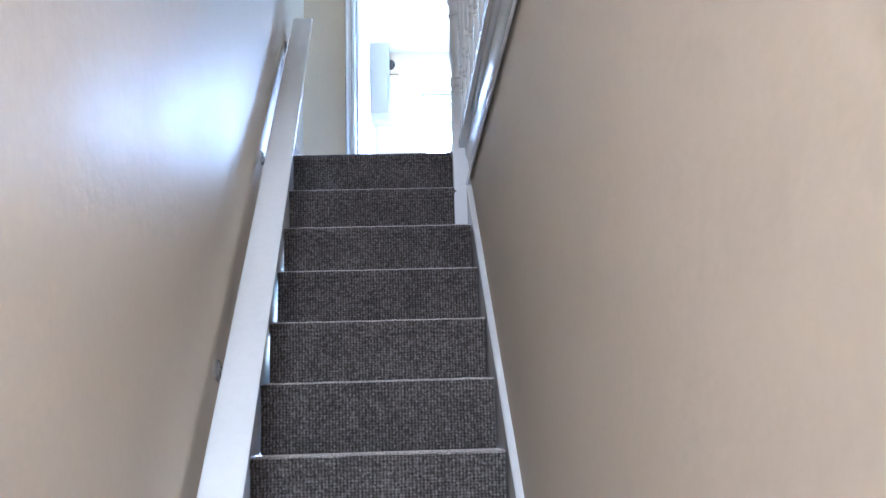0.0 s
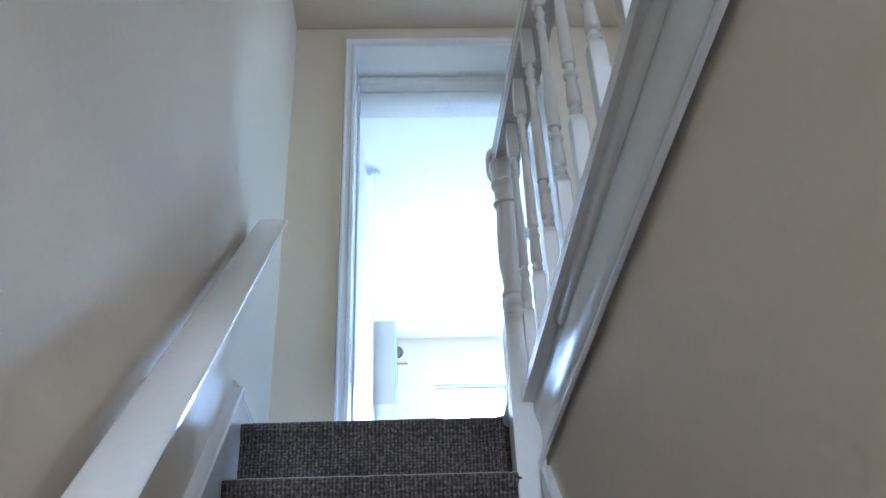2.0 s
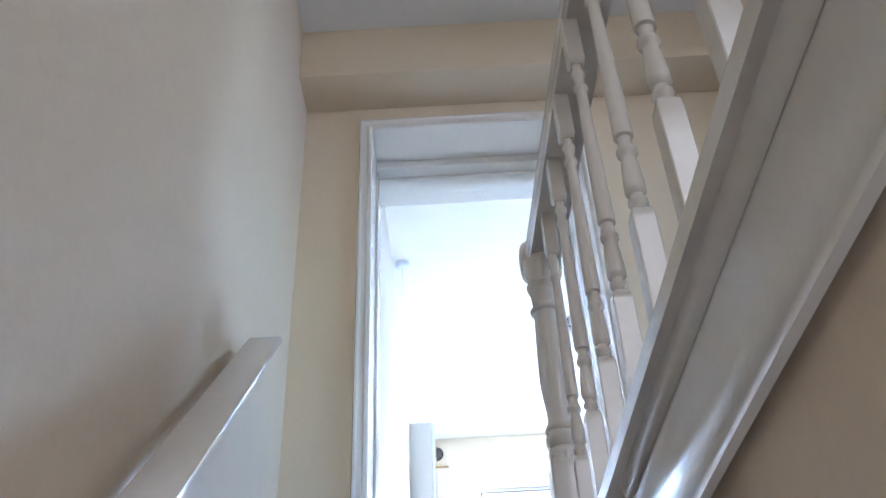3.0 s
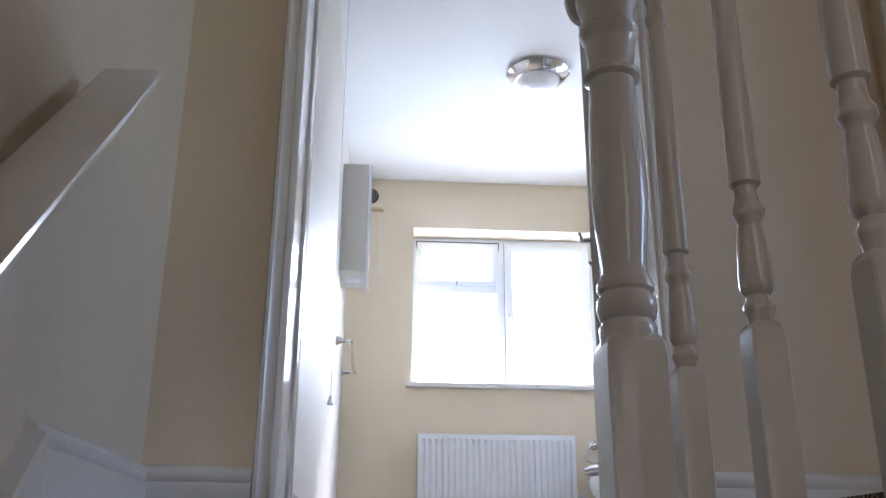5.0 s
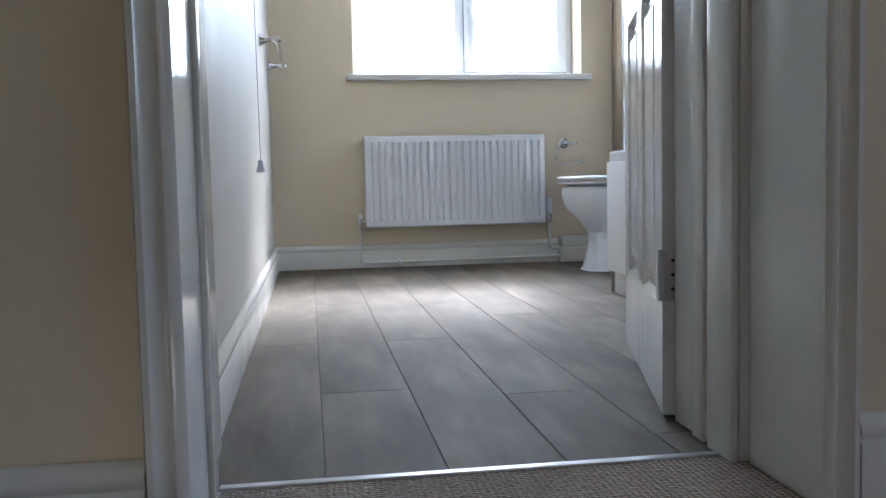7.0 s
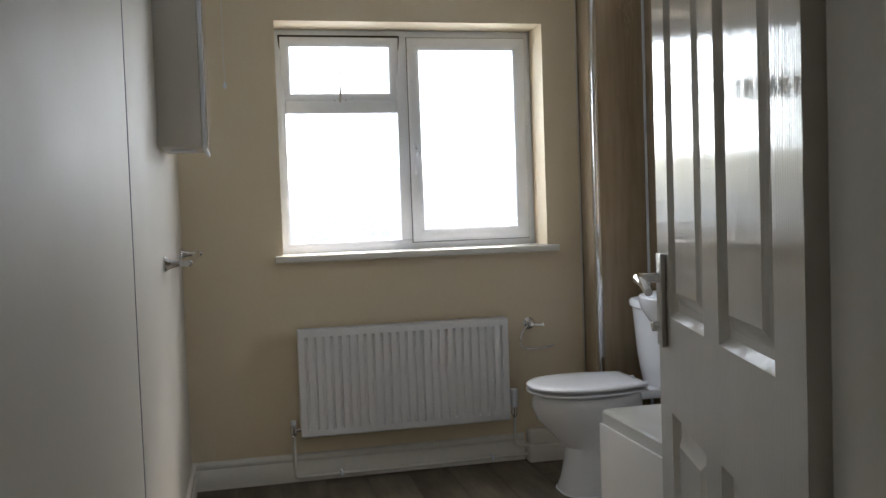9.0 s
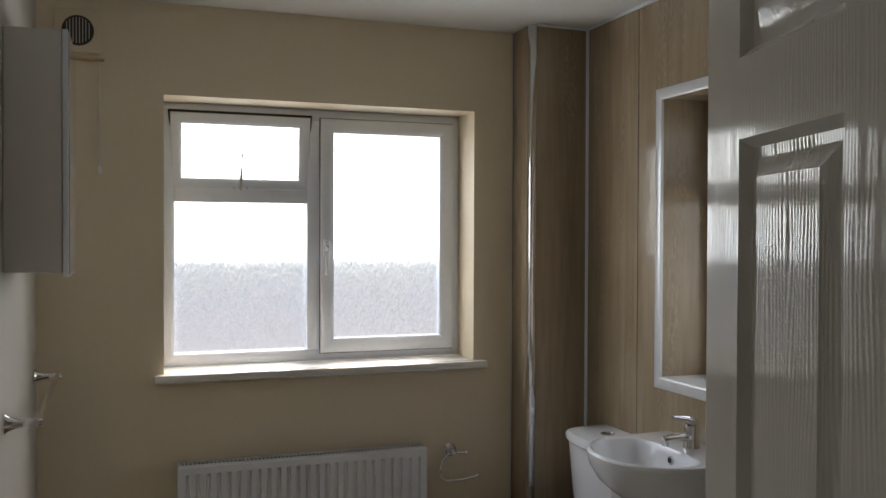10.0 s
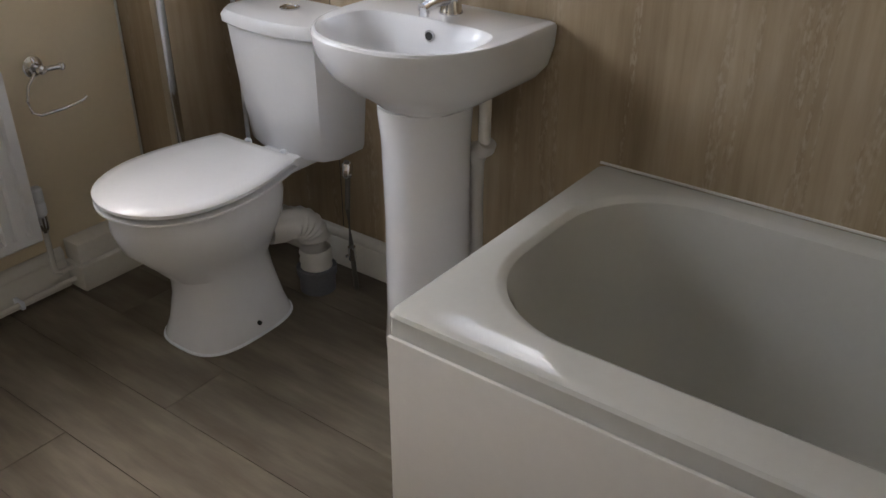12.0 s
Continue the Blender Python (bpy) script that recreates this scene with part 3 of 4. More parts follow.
ARCH = [(0.0, 0.0), (0.0, 0.010), (0.006, 0.015), (0.014, 0.015), (0.018, 0.011), (0.032, 0.013), (0.038, 0.019), (0.045, 0.019), (0.048, 0.013), (0.048, 0.0)]


def architrave(x0, x1, h, y, way, z0=0.0, prof=ARCH):
    """Moulded surround of a doorway x0..x1, h high, on a wall at y that faces way (-1 or 1)."""
    bm = bmesh.new()
    rings = [[(x0 - u, y + way * o, z0) for u, o in prof], [(x0 - u, y + way * o, h + u) for u, o in prof],
             [(x1 + u, y + way * o, h + u) for u, o in prof], [(x1 + u, y + way * o, z0) for u, o in prof]]
    return loft(bm, rings)


door_set = tagged(new("door_1"), "white panelled bathroom doorway with an open door", "door", kind="structure")
part("architrave", architrave(D0 + 0.003, D1 - 0.003, DH - 0.008, -0.001, -1), GLOSS, door_set)
part("lining", boxes((D0 - 0.019, D0, 0.0, 0.185, 0.0, DH), (D1, D1 + 0.019, 0.0, 0.185, 0.0, DH), (D0 - 0.019, D1 + 0.019, 0.0, 0.185, DH, DH + 0.019)), GLOSS, door_set)
part("door_frame", boxes((D0 - 0.019, 0.027, 0.186, 0.425, 0.0, 1.90), (0.800, D1 + 0.019, 0.186, 0.425, 0.0, 1.90), (D0 - 0.019, D1 + 0.019, 0.186, 0.425, 1.901, DH + 0.019), bev=0.004), GLOSS, door_set)
part("door_stop", boxes((0.028, 0.041, 0.188, 0.235, 0.0, 1.888), (0.791, 0.799, 0.292, 0.336, 0.0, 1.888), (0.787, 0.799, 0.188, 0.27, 0.0, 1.888), (0.028, 0.799, 0.24, 0.335, 1.888, 1.8995), bev=0.003), GLOSS, door_set)
part("threshold", boxes((D0 + 0.009, 0.799, 0.222, 0.240, -0.01, 0.0035), bev=0.002), STEEL, door_set, "thin metal threshold strip")

# door leaf: hinge at the origin, leaf runs along +x, face at y = 0 .. 0.036
LEAF = pose(0.8187, 0.4295, 0, 0, 0, 74.76)
leaf = tagged(new("bathroom_door"), "white gloss six-panel moulded door standing open", "door")
leaf.matrix_world = LEAF
LW, LH = 0.731, 1.885


def leaf_mesh():
    """Both faces with six recessed, raised-and-fielded panels."""
    xs = [(0.095, 0.325), (0.406, 0.636)]
    zs = [(0.20, 0.79), (0.955, 1.592), (1.685, 1.80)]
    bm = bmesh.new()
    for face, way in ((0.0, 1), (0.036, -1)):
        gx = sorted({0.0, LW, *[v for p in xs for v in p]})
        gz = sorted({0.008, LH, *[v for p in zs for v in p]})
        grid = {(i, k): bm.verts.new((x, face, z)) for i, x in enumerate(gx) for k, z in enumerate(gz)}
        for i in range(len(gx) - 1):
            for k in range(len(gz) - 1):
                a = [grid[i, k], grid[i + 1, k], grid[i + 1, k + 1], grid[i, k + 1]]
                if (gx[i], gx[i + 1]) in xs and (gz[k], gz[k + 1]) in zs:
                    prev = a
                    for inset, dep in ((0.003, 0.004), (0.011, 0.0125), (0.022, 0.0135), (0.026, 0.0125), (0.046, 0.0015)):
                        cur = [bm.verts.new((x, face + way * dep, z)) for x, z in
                               ((gx[i] + inset, gz[k] + inset), (gx[i + 1] - inset, gz[k] + inset), (gx[i + 1] - inset, gz[k + 1] - inset), (gx[i] + inset, gz[k + 1] - inset))]
                        for q in range(4):
                            bm.faces.new((prev[q], prev[(q + 1) % 4], cur[(q + 1) % 4], cur[q]))
                        prev = cur
                    bm.faces.new(prev)
                else:
                    bm.faces.new(a)
    box(bm, 0.0, LW, 0.0005, 0.0355, 0.0085, LH - 0.0005)
    return bm


bm = leaf_mesh()
inner = [f for f in bm.faces if abs(f.normal.y) > 0.9 and len(f.verts) == 4 and f.calc_area() > LW * LH * 0.9]
bmesh.ops.delete(bm, geom=inner, context='FACES_ONLY')
part("leaf", bm, DOORGRAIN, leaf, smooth=25)
for z in (0.212, 1.62):
    h = part("hinge", boxes((-0.003, 0.0, 0.004, 0.034, z, z + 0.085), bev=0.0008), STEEL, leaf, "brushed steel butt hinge")
    bm = bmesh.new()
    lathe(bm, [(0.0055, 0), (0.0055, 0.09)], at=(-0.006, 0.040, z), seg=10)
    part("knuckle", bm, STEEL, h)
    for q in (0.02, 0.045, 0.07):
        bm = bmesh.new()
        lathe(bm, [(0.0035, 0), (0.0035, 0.0012)], m=Matrix.Translation((-0.003, 0.018, z + q)) @ Matrix.Rotation(radians(-90), 4, 'Y'), seg=8)
        part("screw", bm, DARK, h)
for face, way in ((-0.001, -1), (0.037, 1)):
    h = part("handle", boxes((LW - 0.075, LW - 0.033, face, face + way * 0.009, 0.90, 1.062), bev=0.002), STEEL, leaf, "chrome lever handle on a long backplate")
    bm = bmesh.new()
    yy = face + way * 0.009
    tube(bm, [(LW - 0.054, yy, 1.02), (LW - 0.054, yy + way * 0.034, 1.02)], 0.009)
    tube(bm, [(LW - 0.054, yy + way * 0.034, 1.02), (LW - 0.085, yy + way * 0.040, 1.021), (LW - 0.125, yy + way * 0.038, 1.016), (LW - 0.155, yy + way * 0.036, 1.004)], [0.010, 0.009, 0.008, 0.007])
    part("lever", bm, CHROME, h)
    bm = bmesh.new()
    lathe(bm, [(0.009, 0), (0.009, 0.012), (0.006, 0.014)], m=Matrix.Translation((LW - 0.054, yy, 0.935)) @ Matrix.Rotation(radians(-90 * way), 4, 'X'), seg=12)
    part("turn", bm, CHROME, h)

# bedroom doorway on the landing
bed = tagged(new("door_2"), "white painted open bedroom doorway with a strike plate", "door", kind="structure")
bm = architrave(0.0, B1 - B0, 1.93, 0.0, -1)
bm.transform(Matrix.Translation((1.399, B1, 0)) @ Matrix.Rotation(radians(-90), 4, 'Z'))
part("architrave", bm, GLOSS, bed)
part("lining", boxes((1.398, 1.502, B1 - 0.02, B1 - 0.001, 0, 1.93), (1.398, 1.502, B0 + 0.001, B0 + 0.02, 0, 1.93), (1.398, 1.502, B0 + 0.001, B1 - 0.001, 1.93, 1.948), bev=0.002), GLOSS, bed)
s = part("strike_plate", boxes((1.425, 1.447, B1 - 0.023, B1 - 0.0195, 0.955, 1.015), bev=0.001), STEEL, bed, "steel strike plate with a dark keep")
part("keep", boxes((1.431, 1.441, B1 - 0.0245, B1 - 0.0225, 0.972, 0.998)), DARK, s)
sw = thing("light_switch", None, "white square plastic light switch on the bedroom wall", "switch")
part("plate", boxes((1.57, 1.655, -0.010, -0.002, 1.41, 1.495), bev=0.003), UPVC, sw)
part("rocker", boxes((1.603, 1.622, -0.014, -0.0095, 1.438, 1.468), bev=0.002), UPVC, sw)

# ---- bathroom windows ----
def pane_on(x0, x1, y, z0, z1, parent):
    ob = part("pane", boxes((x0, x1, y - 0.003, y + 0.003, z0, z1)), GLASS, parent, "textured obscure glass pane", smooth=0)
    ob.visible_shadow = False
    return ob


def bars(x0, x1, y0, y1, z0, z1, w, bev=0.004):
    """A rectangular ring of four mitred bars, w wide, with a stepped inner bead."""
    bm = bmesh.new()
    prof = [(0, y0 + 0.004), (0.005, y0), (w * 0.62, y0), (w, y0 + 0.012), (w, y1), (0, y1)]
    corners = [(x0, z0, 1, 1), (x1, z0, -1, 1), (x1, z1, -1, -1), (x0, z1, 1, -1)]
    vs = [[bm.verts.new((cx + sx * u, y, cz + sz * u)) for u, y in prof] for cx, cz, sx, sz in corners]
    for a in range(4):
        p, q = vs[a], vs[(a + 1) % 4]
        for i in range(len(prof)):
            j = (i + 1) % len(prof)
            bm.faces.new((p[i], p[j], q[j], q[i]))
    return bm


FY = 3.708
win = tagged(new("window_1"), "white plastic bathroom window with obscure glass and a top vent", "window", kind="structure")
part("window_frame", bars(W0, W1, FY, FY + 0.07, WZ0, WZ1 - 0.002, 0.045), UPVC, win)
part("mullion", boxes((0.970, 1.030, FY + 0.001, FY + 0.069, WZ0 + 0.046, WZ1 - 0.046), bev=0.004), UPVC, win)
part("transom", boxes((W0 + 0.046, 0.969, FY + 0.001, FY + 0.069, 1.606, 1.661), bev=0.004), UPVC, win)
vent = part("vent_sash", bars(W0 + 0.030, 0.980, FY - 0.016, FY + 0.03, 1.658, WZ1 - 0.034, 0.042), UPVC, win)
AJAR = Matrix.Translation((0, FY + 0.02, WZ1 - 0.034)) @ Matrix.Rotation(radians(6), 4, 'X') @ Matrix.Translation((0, -FY - 0.02, -WZ1 + 0.034))
vent.matrix_local = AJAR
# black ring draws the shadow gap round the vent sash
part("gasket_and_shadow_gap", bars(W0 + 0.022, 0.988, FY - 0.005, FY - 0.001, 1.650, WZ1 - 0.024, 0.016), DARK, vent)
pane_on(W0 + 0.070, 0.940, FY + 0.01, 1.698, WZ1 - 0.072, vent)
stay = part("stay", boxes((0.675, 0.745, FY - 0.026, FY - 0.017, 1.658, 1.668), bev=0.002), UPVC, vent, "white window stay")
bm = bmesh.new()
tube(bm, [(0.709, FY - 0.022, 1.655), (0.711, FY - 0.026, 1.71), (0.715, FY - 0.028, 1.80)], [0.008, 0.0065, 0.005])
part("stay_arm", bm, STEEL, stay, "dull metal stay arm")
for q in (0.685, 0.735):
    bm = bmesh.new()
    lathe(bm, [(0.005, 0), (0.005, 0.01)], at=(q, FY - 0.022, 1.66), seg=10)
    part("peg", bm, STEEL, stay)
pane_on(W0 + 0.047, 0.968, FY + 0.02, WZ0 + 0.047, 1.605, win)
sash = part("casement_sash", bars(1.022, W1 - 0.032, FY - 0.016, FY + 0.03, WZ0 + 0.032, WZ1 - 0.036, 0.055), UPVC, win)
# grey ring added as the casement's shadow gap, so its edge reads
part("gasket_and_shadow_gap", bars(1.018, W1 - 0.028, FY - 0.004, FY - 0.001, WZ0 + 0.028, WZ1 - 0.032, 0.012), GREYPLASTIC, sash)
pane_on(1.075, W1 - 0.078, FY + 0.01, WZ0 + 0.078, WZ1 - 0.082, sash)
h = part("window_handle", boxes((1.030, 1.049, FY - 0.028, FY - 0.017, 1.395, 1.465), bev=0.003), UPVC, sash, "white casement handle")
bm = bmesh.new()
tube(bm, [(1.039, FY - 0.024, 1.45), (1.039, FY - 0.05, 1.45), (1.038, FY - 0.056, 1.42), (1.037, FY - 0.05, 1.32)], [0.009, 0.009, 0.009, 0.006])
part("lever", bm, UPVC, h)
part("keyhole", boxes((1.036, 1.043, FY - 0.0585, FY - 0.0555, 1.425, 1.44)), DARK, h)
part("window_sill", boxes((W0 - 0.035, W1 + 0.045, WY - 0.045, WY - 0.001, WZ0 - 0.029, WZ0 + 0.001), (W0 + 0.001, W1 - 0.001, WY - 0.004, FY - 0.001, WZ0 - 0.029, WZ0 + 0.0005), bev=0.006), GLOSS, win, "white painted window board")

FX = 2.218
win2 = tagged(new("window_2"), "small white side window with obscure glass in a deep reveal", "window", kind="structure")
TURN = Matrix.Translation((FX, S1, 0)) @ Matrix.Rotation(radians(-90), 4, 'Z')


def turned(bm):
    bm.transform(TURN)
    return bm


SW = S1 - S0
part("window_frame", turned(bars(0, SW, 0.0, 0.06, SZ0 + 0.003, SZ1 - 0.002, 0.042)), UPVC, win2)
part("transom", turned(boxes((0.043, SW - 0.043, 0.001, 0.059, 1.615, 1.665), bev=0.004)), UPVC, win2)
v2 = part("vent_sash", turned(bars(0.03, SW - 0.03, -0.014, 0.03, 1.655, SZ1 - 0.032, 0.042)), UPVC, win2)
part("gasket_and_shadow_gap", turned(bars(0.07, SW - 0.07, -0.003, 0.0, 1.694, SZ1 - 0.071, 0.006)), DARK, v2)
for z0, z1, x0 in ((1.695, SZ1 - 0.072, 0.071), (SZ0 + 0.046, 1.614, 0.043)):
    ob = part("pane", turned(boxes((x0, SW - x0, 0.012, 0.018, z0, z1))), GLASS, win2, "textured obscure glass pane", smooth=0)
    ob.visible_shadow = False
part("gasket_and_shadow_gap", turned(bars(0.0425, SW - 0.0425, 0.004, 0.011, SZ0 + 0.0455, 1.6145, 0.006)), DARK, win2)
part("window_handle", turned(boxes((0.27, 0.37, -0.03, -0.015, 1.664, 1.678), bev=0.003)), UPVC, win2, "white vent handle")
part("window_sill", boxes((WX + 0.004, FX - 0.001, S0 + 0.001, S1 - 0.001, SZ0 + 0.0005, SZ0 + 0.006)), ALU, win2, "glossy white sill lining")


def edge_trim(x, y0, y1, z0, z1, w):
    bm = bmesh.new()
    prof = [(-0.004, 0.006), (-0.004, -0.0025), (0.0, -0.005), (w - 0.004, -0.004), (w, -0.0005), (w, 0.0)]
    corners = [(y0, z0, -1, -1), (y1, z0, 1, -1), (y1, z1, 1, 1), (y0, z1, -1, 1)]
    vs = [[bm.verts.new((x + o, cy + sy * u, cz + sz * u)) for u, o in prof] for cy, cz, sy, sz in corners]
    for a in range(4):
        p, q = vs[a], vs[(a + 1) % 4]
        for i in range(len(prof) - 1):
            bm.faces.new((p[i], p[i + 1], q[i + 1], q[i]))
    return bm


part("edge_trim", edge_trim(WX, S0, S1, SZ0, SZ1, 0.034), ALU, win2, "white satin edge trim")

# trims on the boxing and panel joints
solid("trim_boxing", boxes((1.774, 1.800, 3.3455, 3.3505, 0.12, HC - 0.003), (1.7745, 1.7795, 3.351, 3.376, 0.12, HC - 0.003), bev=0.0015), CHROME, "chrome corner strip on the brown pipe boxing", "trim", "structure")
solid("trim_corner", boxes((WX - 0.012, WX - 0.001, 3.340, 3.351, 0.12, HC - 0.003), bev=0.003), UPVC, "white corner bead between brown panels", "trim", "structure")
solid("trim_wall_end", boxes((1.775, 1.781, WY - 0.007, WY - 0.001, 0.142, HC - 0.003), bev=0.0015), PANELWHITE, "white bead between painted wall and boxing", "trim", "structure")
solid("trim_ceiling", boxes((WX - 0.010, WX - 0.001, 0.43, 3.338, HC - 0.012, HC - 0.001), (1.80, WX - 0.012, 3.341, 3.351, HC - 0.012, HC - 0.001), bev=0.003), UPVC,
      "white bead along the panelled wall top", "trim", "structure")
solid("trim_panel_joint", boxes((WX - 0.0015, WX + 0.001, 2.9792, 2.9808, 0.12, HC - 0.014)), GROUT, "fine joint between brown wall panels", "joint", "structure")

# ---- radiator ----
rad = thing("radiator", pose(0.460, 3.431, 0.208), "white double-panel radiator with vertical flutes and a top grille", "radiator")
RW, RH = 0.921, 0.457
bm = bmesh.new()
N = 25
px = [(0.0, 0.0)]
pitch = (RW - 0.03) / N
for i in range(N):
    a = 0.015 + pitch * i
    px += [(a + pitch * 0.27, 0.0), (a + pitch * 0.40, 0.0105), (a + pitch * 0.60, 0.0105), (a + pitch * 0.73, 0.0)]
px.append((RW, 0.0))
zz = [(0.0, 0.0, 0.006), (0.006, 0.0, 0.0), (0.030, 0.0, 0.0), (0.040, 1.0, 0.0), (RH - 0.040, 1.0, 0.0), (RH - 0.03, 0.0, 0.0), (RH - 0.006, 0.0, 0.0), (RH, 0.0, 0.006)]
loft(bm, [[(x, d * k + e, z) for x, d in px] + [(RW, 0.012, z), (0, 0.012, z)] for z, k, e in zz])
part("front_panel", bm, RADPAINT, rad, smooth=30)
part("back_panel", boxes((0.012, RW - 0.012, 0.068, 0.080, 0.004, RH - 0.006), bev=0.003), RADPAINT, rad)
for x in (0.0, RW - 0.004):
    part("side_panel", boxes((x, x + 0.004, 0.0125, 0.08, 0.012, RH + 0.001), bev=0.0015), RADPAINT, rad)
bm = boxes((0.0045, RW - 0.0045, 0.013, 0.019, RH - 0.008, RH + 0.001), (0.0045, RW - 0.0045, 0.061, 0.0675, RH - 0.008, RH + 0.001))
n = 64
for i in range(n):
    x = 0.008 + (RW - 0.02) * i / (n - 1)
    box(bm, x, x + 0.0042, 0.0191, 0.0609, RH - 0.004, RH - 0.001)
part("top_grille", bm, RADPAINT, rad, "slotted top grille", smooth=0)
# solid black filler: the shade inside the slots, done in colour
part("slot_shade", boxes((0.02, RW - 0.02, 0.0195, 0.0605, 0.03, RH - 0.006)), DARK, rad, "black block that gives the grille slots their shade")
for x, w in ((-0.032, 1), (RW + 0.032, -1)):
    bm = bmesh.new()
    tube(bm, [(x + w * 0.034, 0.045, 0.028), (x, 0.045, 0.028)], 0.009)
    lathe(bm, [(0.013, 0.008), (0.014, 0.014), (0.014, 0.046), (0.010, 0.05)], at=(x, 0.045, 0), seg=14)
    lathe(bm, [(0.010, 0.0), (0.010, 0.008)], at=(x, 0.045, -0.018 + 0.018), seg=8)
    v = part("valve", bm, CHROME, rad, "chrome radiator valve")
    bm = bmesh.new()
    if w < 0:
        lathe(bm, [(0.015, 0.05), (0.017, 0.055), (0.0175, 0.08), (0.015, 0.088), (0.0165, 0.09), (0.0165, 0.125), (0.012, 0.13)], at=(x, 0.045, 0), seg=18)
        part("thermostat_head", bm, UPVC, v, "white thermostat head")
    else:
        lathe(bm, [(0.010, 0.05), (0.011, 0.052), (0.011, 0.066), (0.007, 0.07)], at=(x, 0.045, 0), seg=12)
        part("lockshield_cap", bm, UPVC, v)
pipes = thing("radiator_pipes", None, "white painted heating pipes along the skirting under the radiator", "pipes")
bm = bmesh.new()
tube(bm, [(0.428, 3.476, 0.215), (0.428, 3.476, 0.05), (0.432, 3.480, 0.034), (0.446, 3.484, 0.028), (1.0, 3.486, 0.030), (1.471, 3.486, 0.034)], 0.0075)
part("pipe", bm, GLOSS, pipes)
bm = bmesh.new()
tube(bm, [(1.413, 3.476, 0.215), (1.413, 3.476, 0.12), (1.416, 3.478, 0.085), (1.433, 3.480, 0.075), (1.471, 3.482, 0.074)], 0.0075)
part("pipe", bm, GLOSS, pipes)
for x in (0.62, 1.3):
    part("pipe_clip", boxes((x, x + 0.012, 3.474, 3.516, 0.018, 0.042), bev=0.003), UPVC, pipes)

# towel ring by the radiator
ring = thing("towel_ring", pose(1.512, WY, 0.612), "chrome towel ring on the painted wall", "towel ring")
bm = bmesh.new()
lathe(bm, [(0.027, 0.0), (0.028, 0.004), (0.022, 0.010), (0.012, 0.013), (0.009, 0.030), (0.012, 0.038), (0.012, 0.05), (0.006, 0.056)], m=Matrix.Translation((0, -0.001, 0.01)) @ Matrix.Rotation(radians(90), 4, 'X'), seg=20)
part("rose", bm, CHROME, ring)
bm = bmesh.new()
tube(bm, [(-0.012, -0.044, 0.010), (0.05, -0.044, 0.006)], 0.007)
lathe(bm, [(0.008, -0.008), (0.0105, 0), (0.008, 0.008)], at=(0.054, -0.044, 0.006), seg=12)
part("arm", bm, CHROME, ring)
bm = bmesh.new()
tube(bm, [(-0.02, -0.044, 0.006), (-0.045, -0.046, -0.02), (-0.058, -0.050, -0.055), (-0.055, -0.054, -0.085), (-0.035, -0.056, -0.098), (0.03, -0.056, -0.098), (0.085, -0.056, -0.092), (0.10, -0.056, -0.084)], 0.0042)
part("ring", bm, CHROME, ring)

# ---- bathroom left wall ----
cab = thing("wall_cabinet", pose(0.001, 2.63, 1.384), "slim white mirrored wall cabinet on the white wall", "cabinet")
part("body", boxes((0, 0.135, 0, 0.325, 0, 0.61), bev=0.003), PANELWHITE, cab)
part("door", boxes((0.1365, 0.150, -0.002, 0.327, -0.012, 0.612), bev=0.002), UPVC, cab)
part("mirror", boxes((0.1502, 0.1535, 0.004, 0.321, -0.006, 0.606)), CHROME, cab, "mirror glass door front", smooth=0)
part("underside_light", boxes((0.03, 0.11, 0.12, 0.2, -0.006, -0.001), bev=0.002), UPVC, cab)

trail = thing("towel_rail", None, "chrome towel rail on the white wall", "towel rail")
for y in (2.627, 3.41):
    bm = bmesh.new()
    lathe(bm, [(0.026, 0.0), (0.026, 0.004), (0.019, 0.012), (0.012, 0.03), (0.008, 0.058), (0.011, 0.066), (0.011, 0.082), (0.006, 0.088)], m=Matrix.Translation((0.001, y, 1.01)) @ Matrix.Rotation(radians(90), 4, 'Y'), seg=18)
    part("post", bm, CHROME, trail)
bm = bmesh.new()
tube(bm, [(0.075, 2.606, 1.01), (0.075, 3.43, 1.01)], 0.009)
part("bar", bm, CHROME, trail)

cord = thing("light_pull", None, "white pull cord hanging from a ceiling switch", "pull cord")
bm = bmesh.new()
lathe(bm, [(0.012, -0.03), (0.03, -0.026), (0.037, -0.015), (0.040, -0.002)], at=(0.053, 1.383, HC), seg=24)
part("ceiling_switch", bm, UPVC, cord)
bm = bmesh.new()
tube(bm, [(0.053, 1.375, HC - 0.03), (0.0535, 1.36, 1.6), (0.056, 1.33, 0.9), (0.059, 1.313, 0.49)], 0.0009, 6)
part("cord", bm, GREYPLASTIC, cord, "thin grubby cord")
bm = bmesh.new()
lathe(bm, [(0.003, 0.03), (0.006, 0.028), (0.007, 0.018), (0.012, 0.002), (0.010, -0.002)][::-1], at=(0.059, 1.311, 0.464), seg=12)
part("toggle", bm, UPVC, cord)

fan = thing("extractor_vent", pose(0.135, WY, 2.185), "round dark extractor grille on a square white plate", "vent")
part("plate", boxes((-0.075, 0.075, -0.010, -0.001, -0.075, 0.075), bev=0.004), MAGNOLIA, fan)
bm = bmesh.new()
lathe(bm, [(0.052, 0.0), (0.052, 0.006), (0.046, 0.0065), (0.046, 0.002)], m=Matrix.Translation((0, -0.010, 0)) @ Matrix.Rotation(radians(90), 4, 'X'), seg=28)
part("grille_ring", bm, FANBROWN, fan)
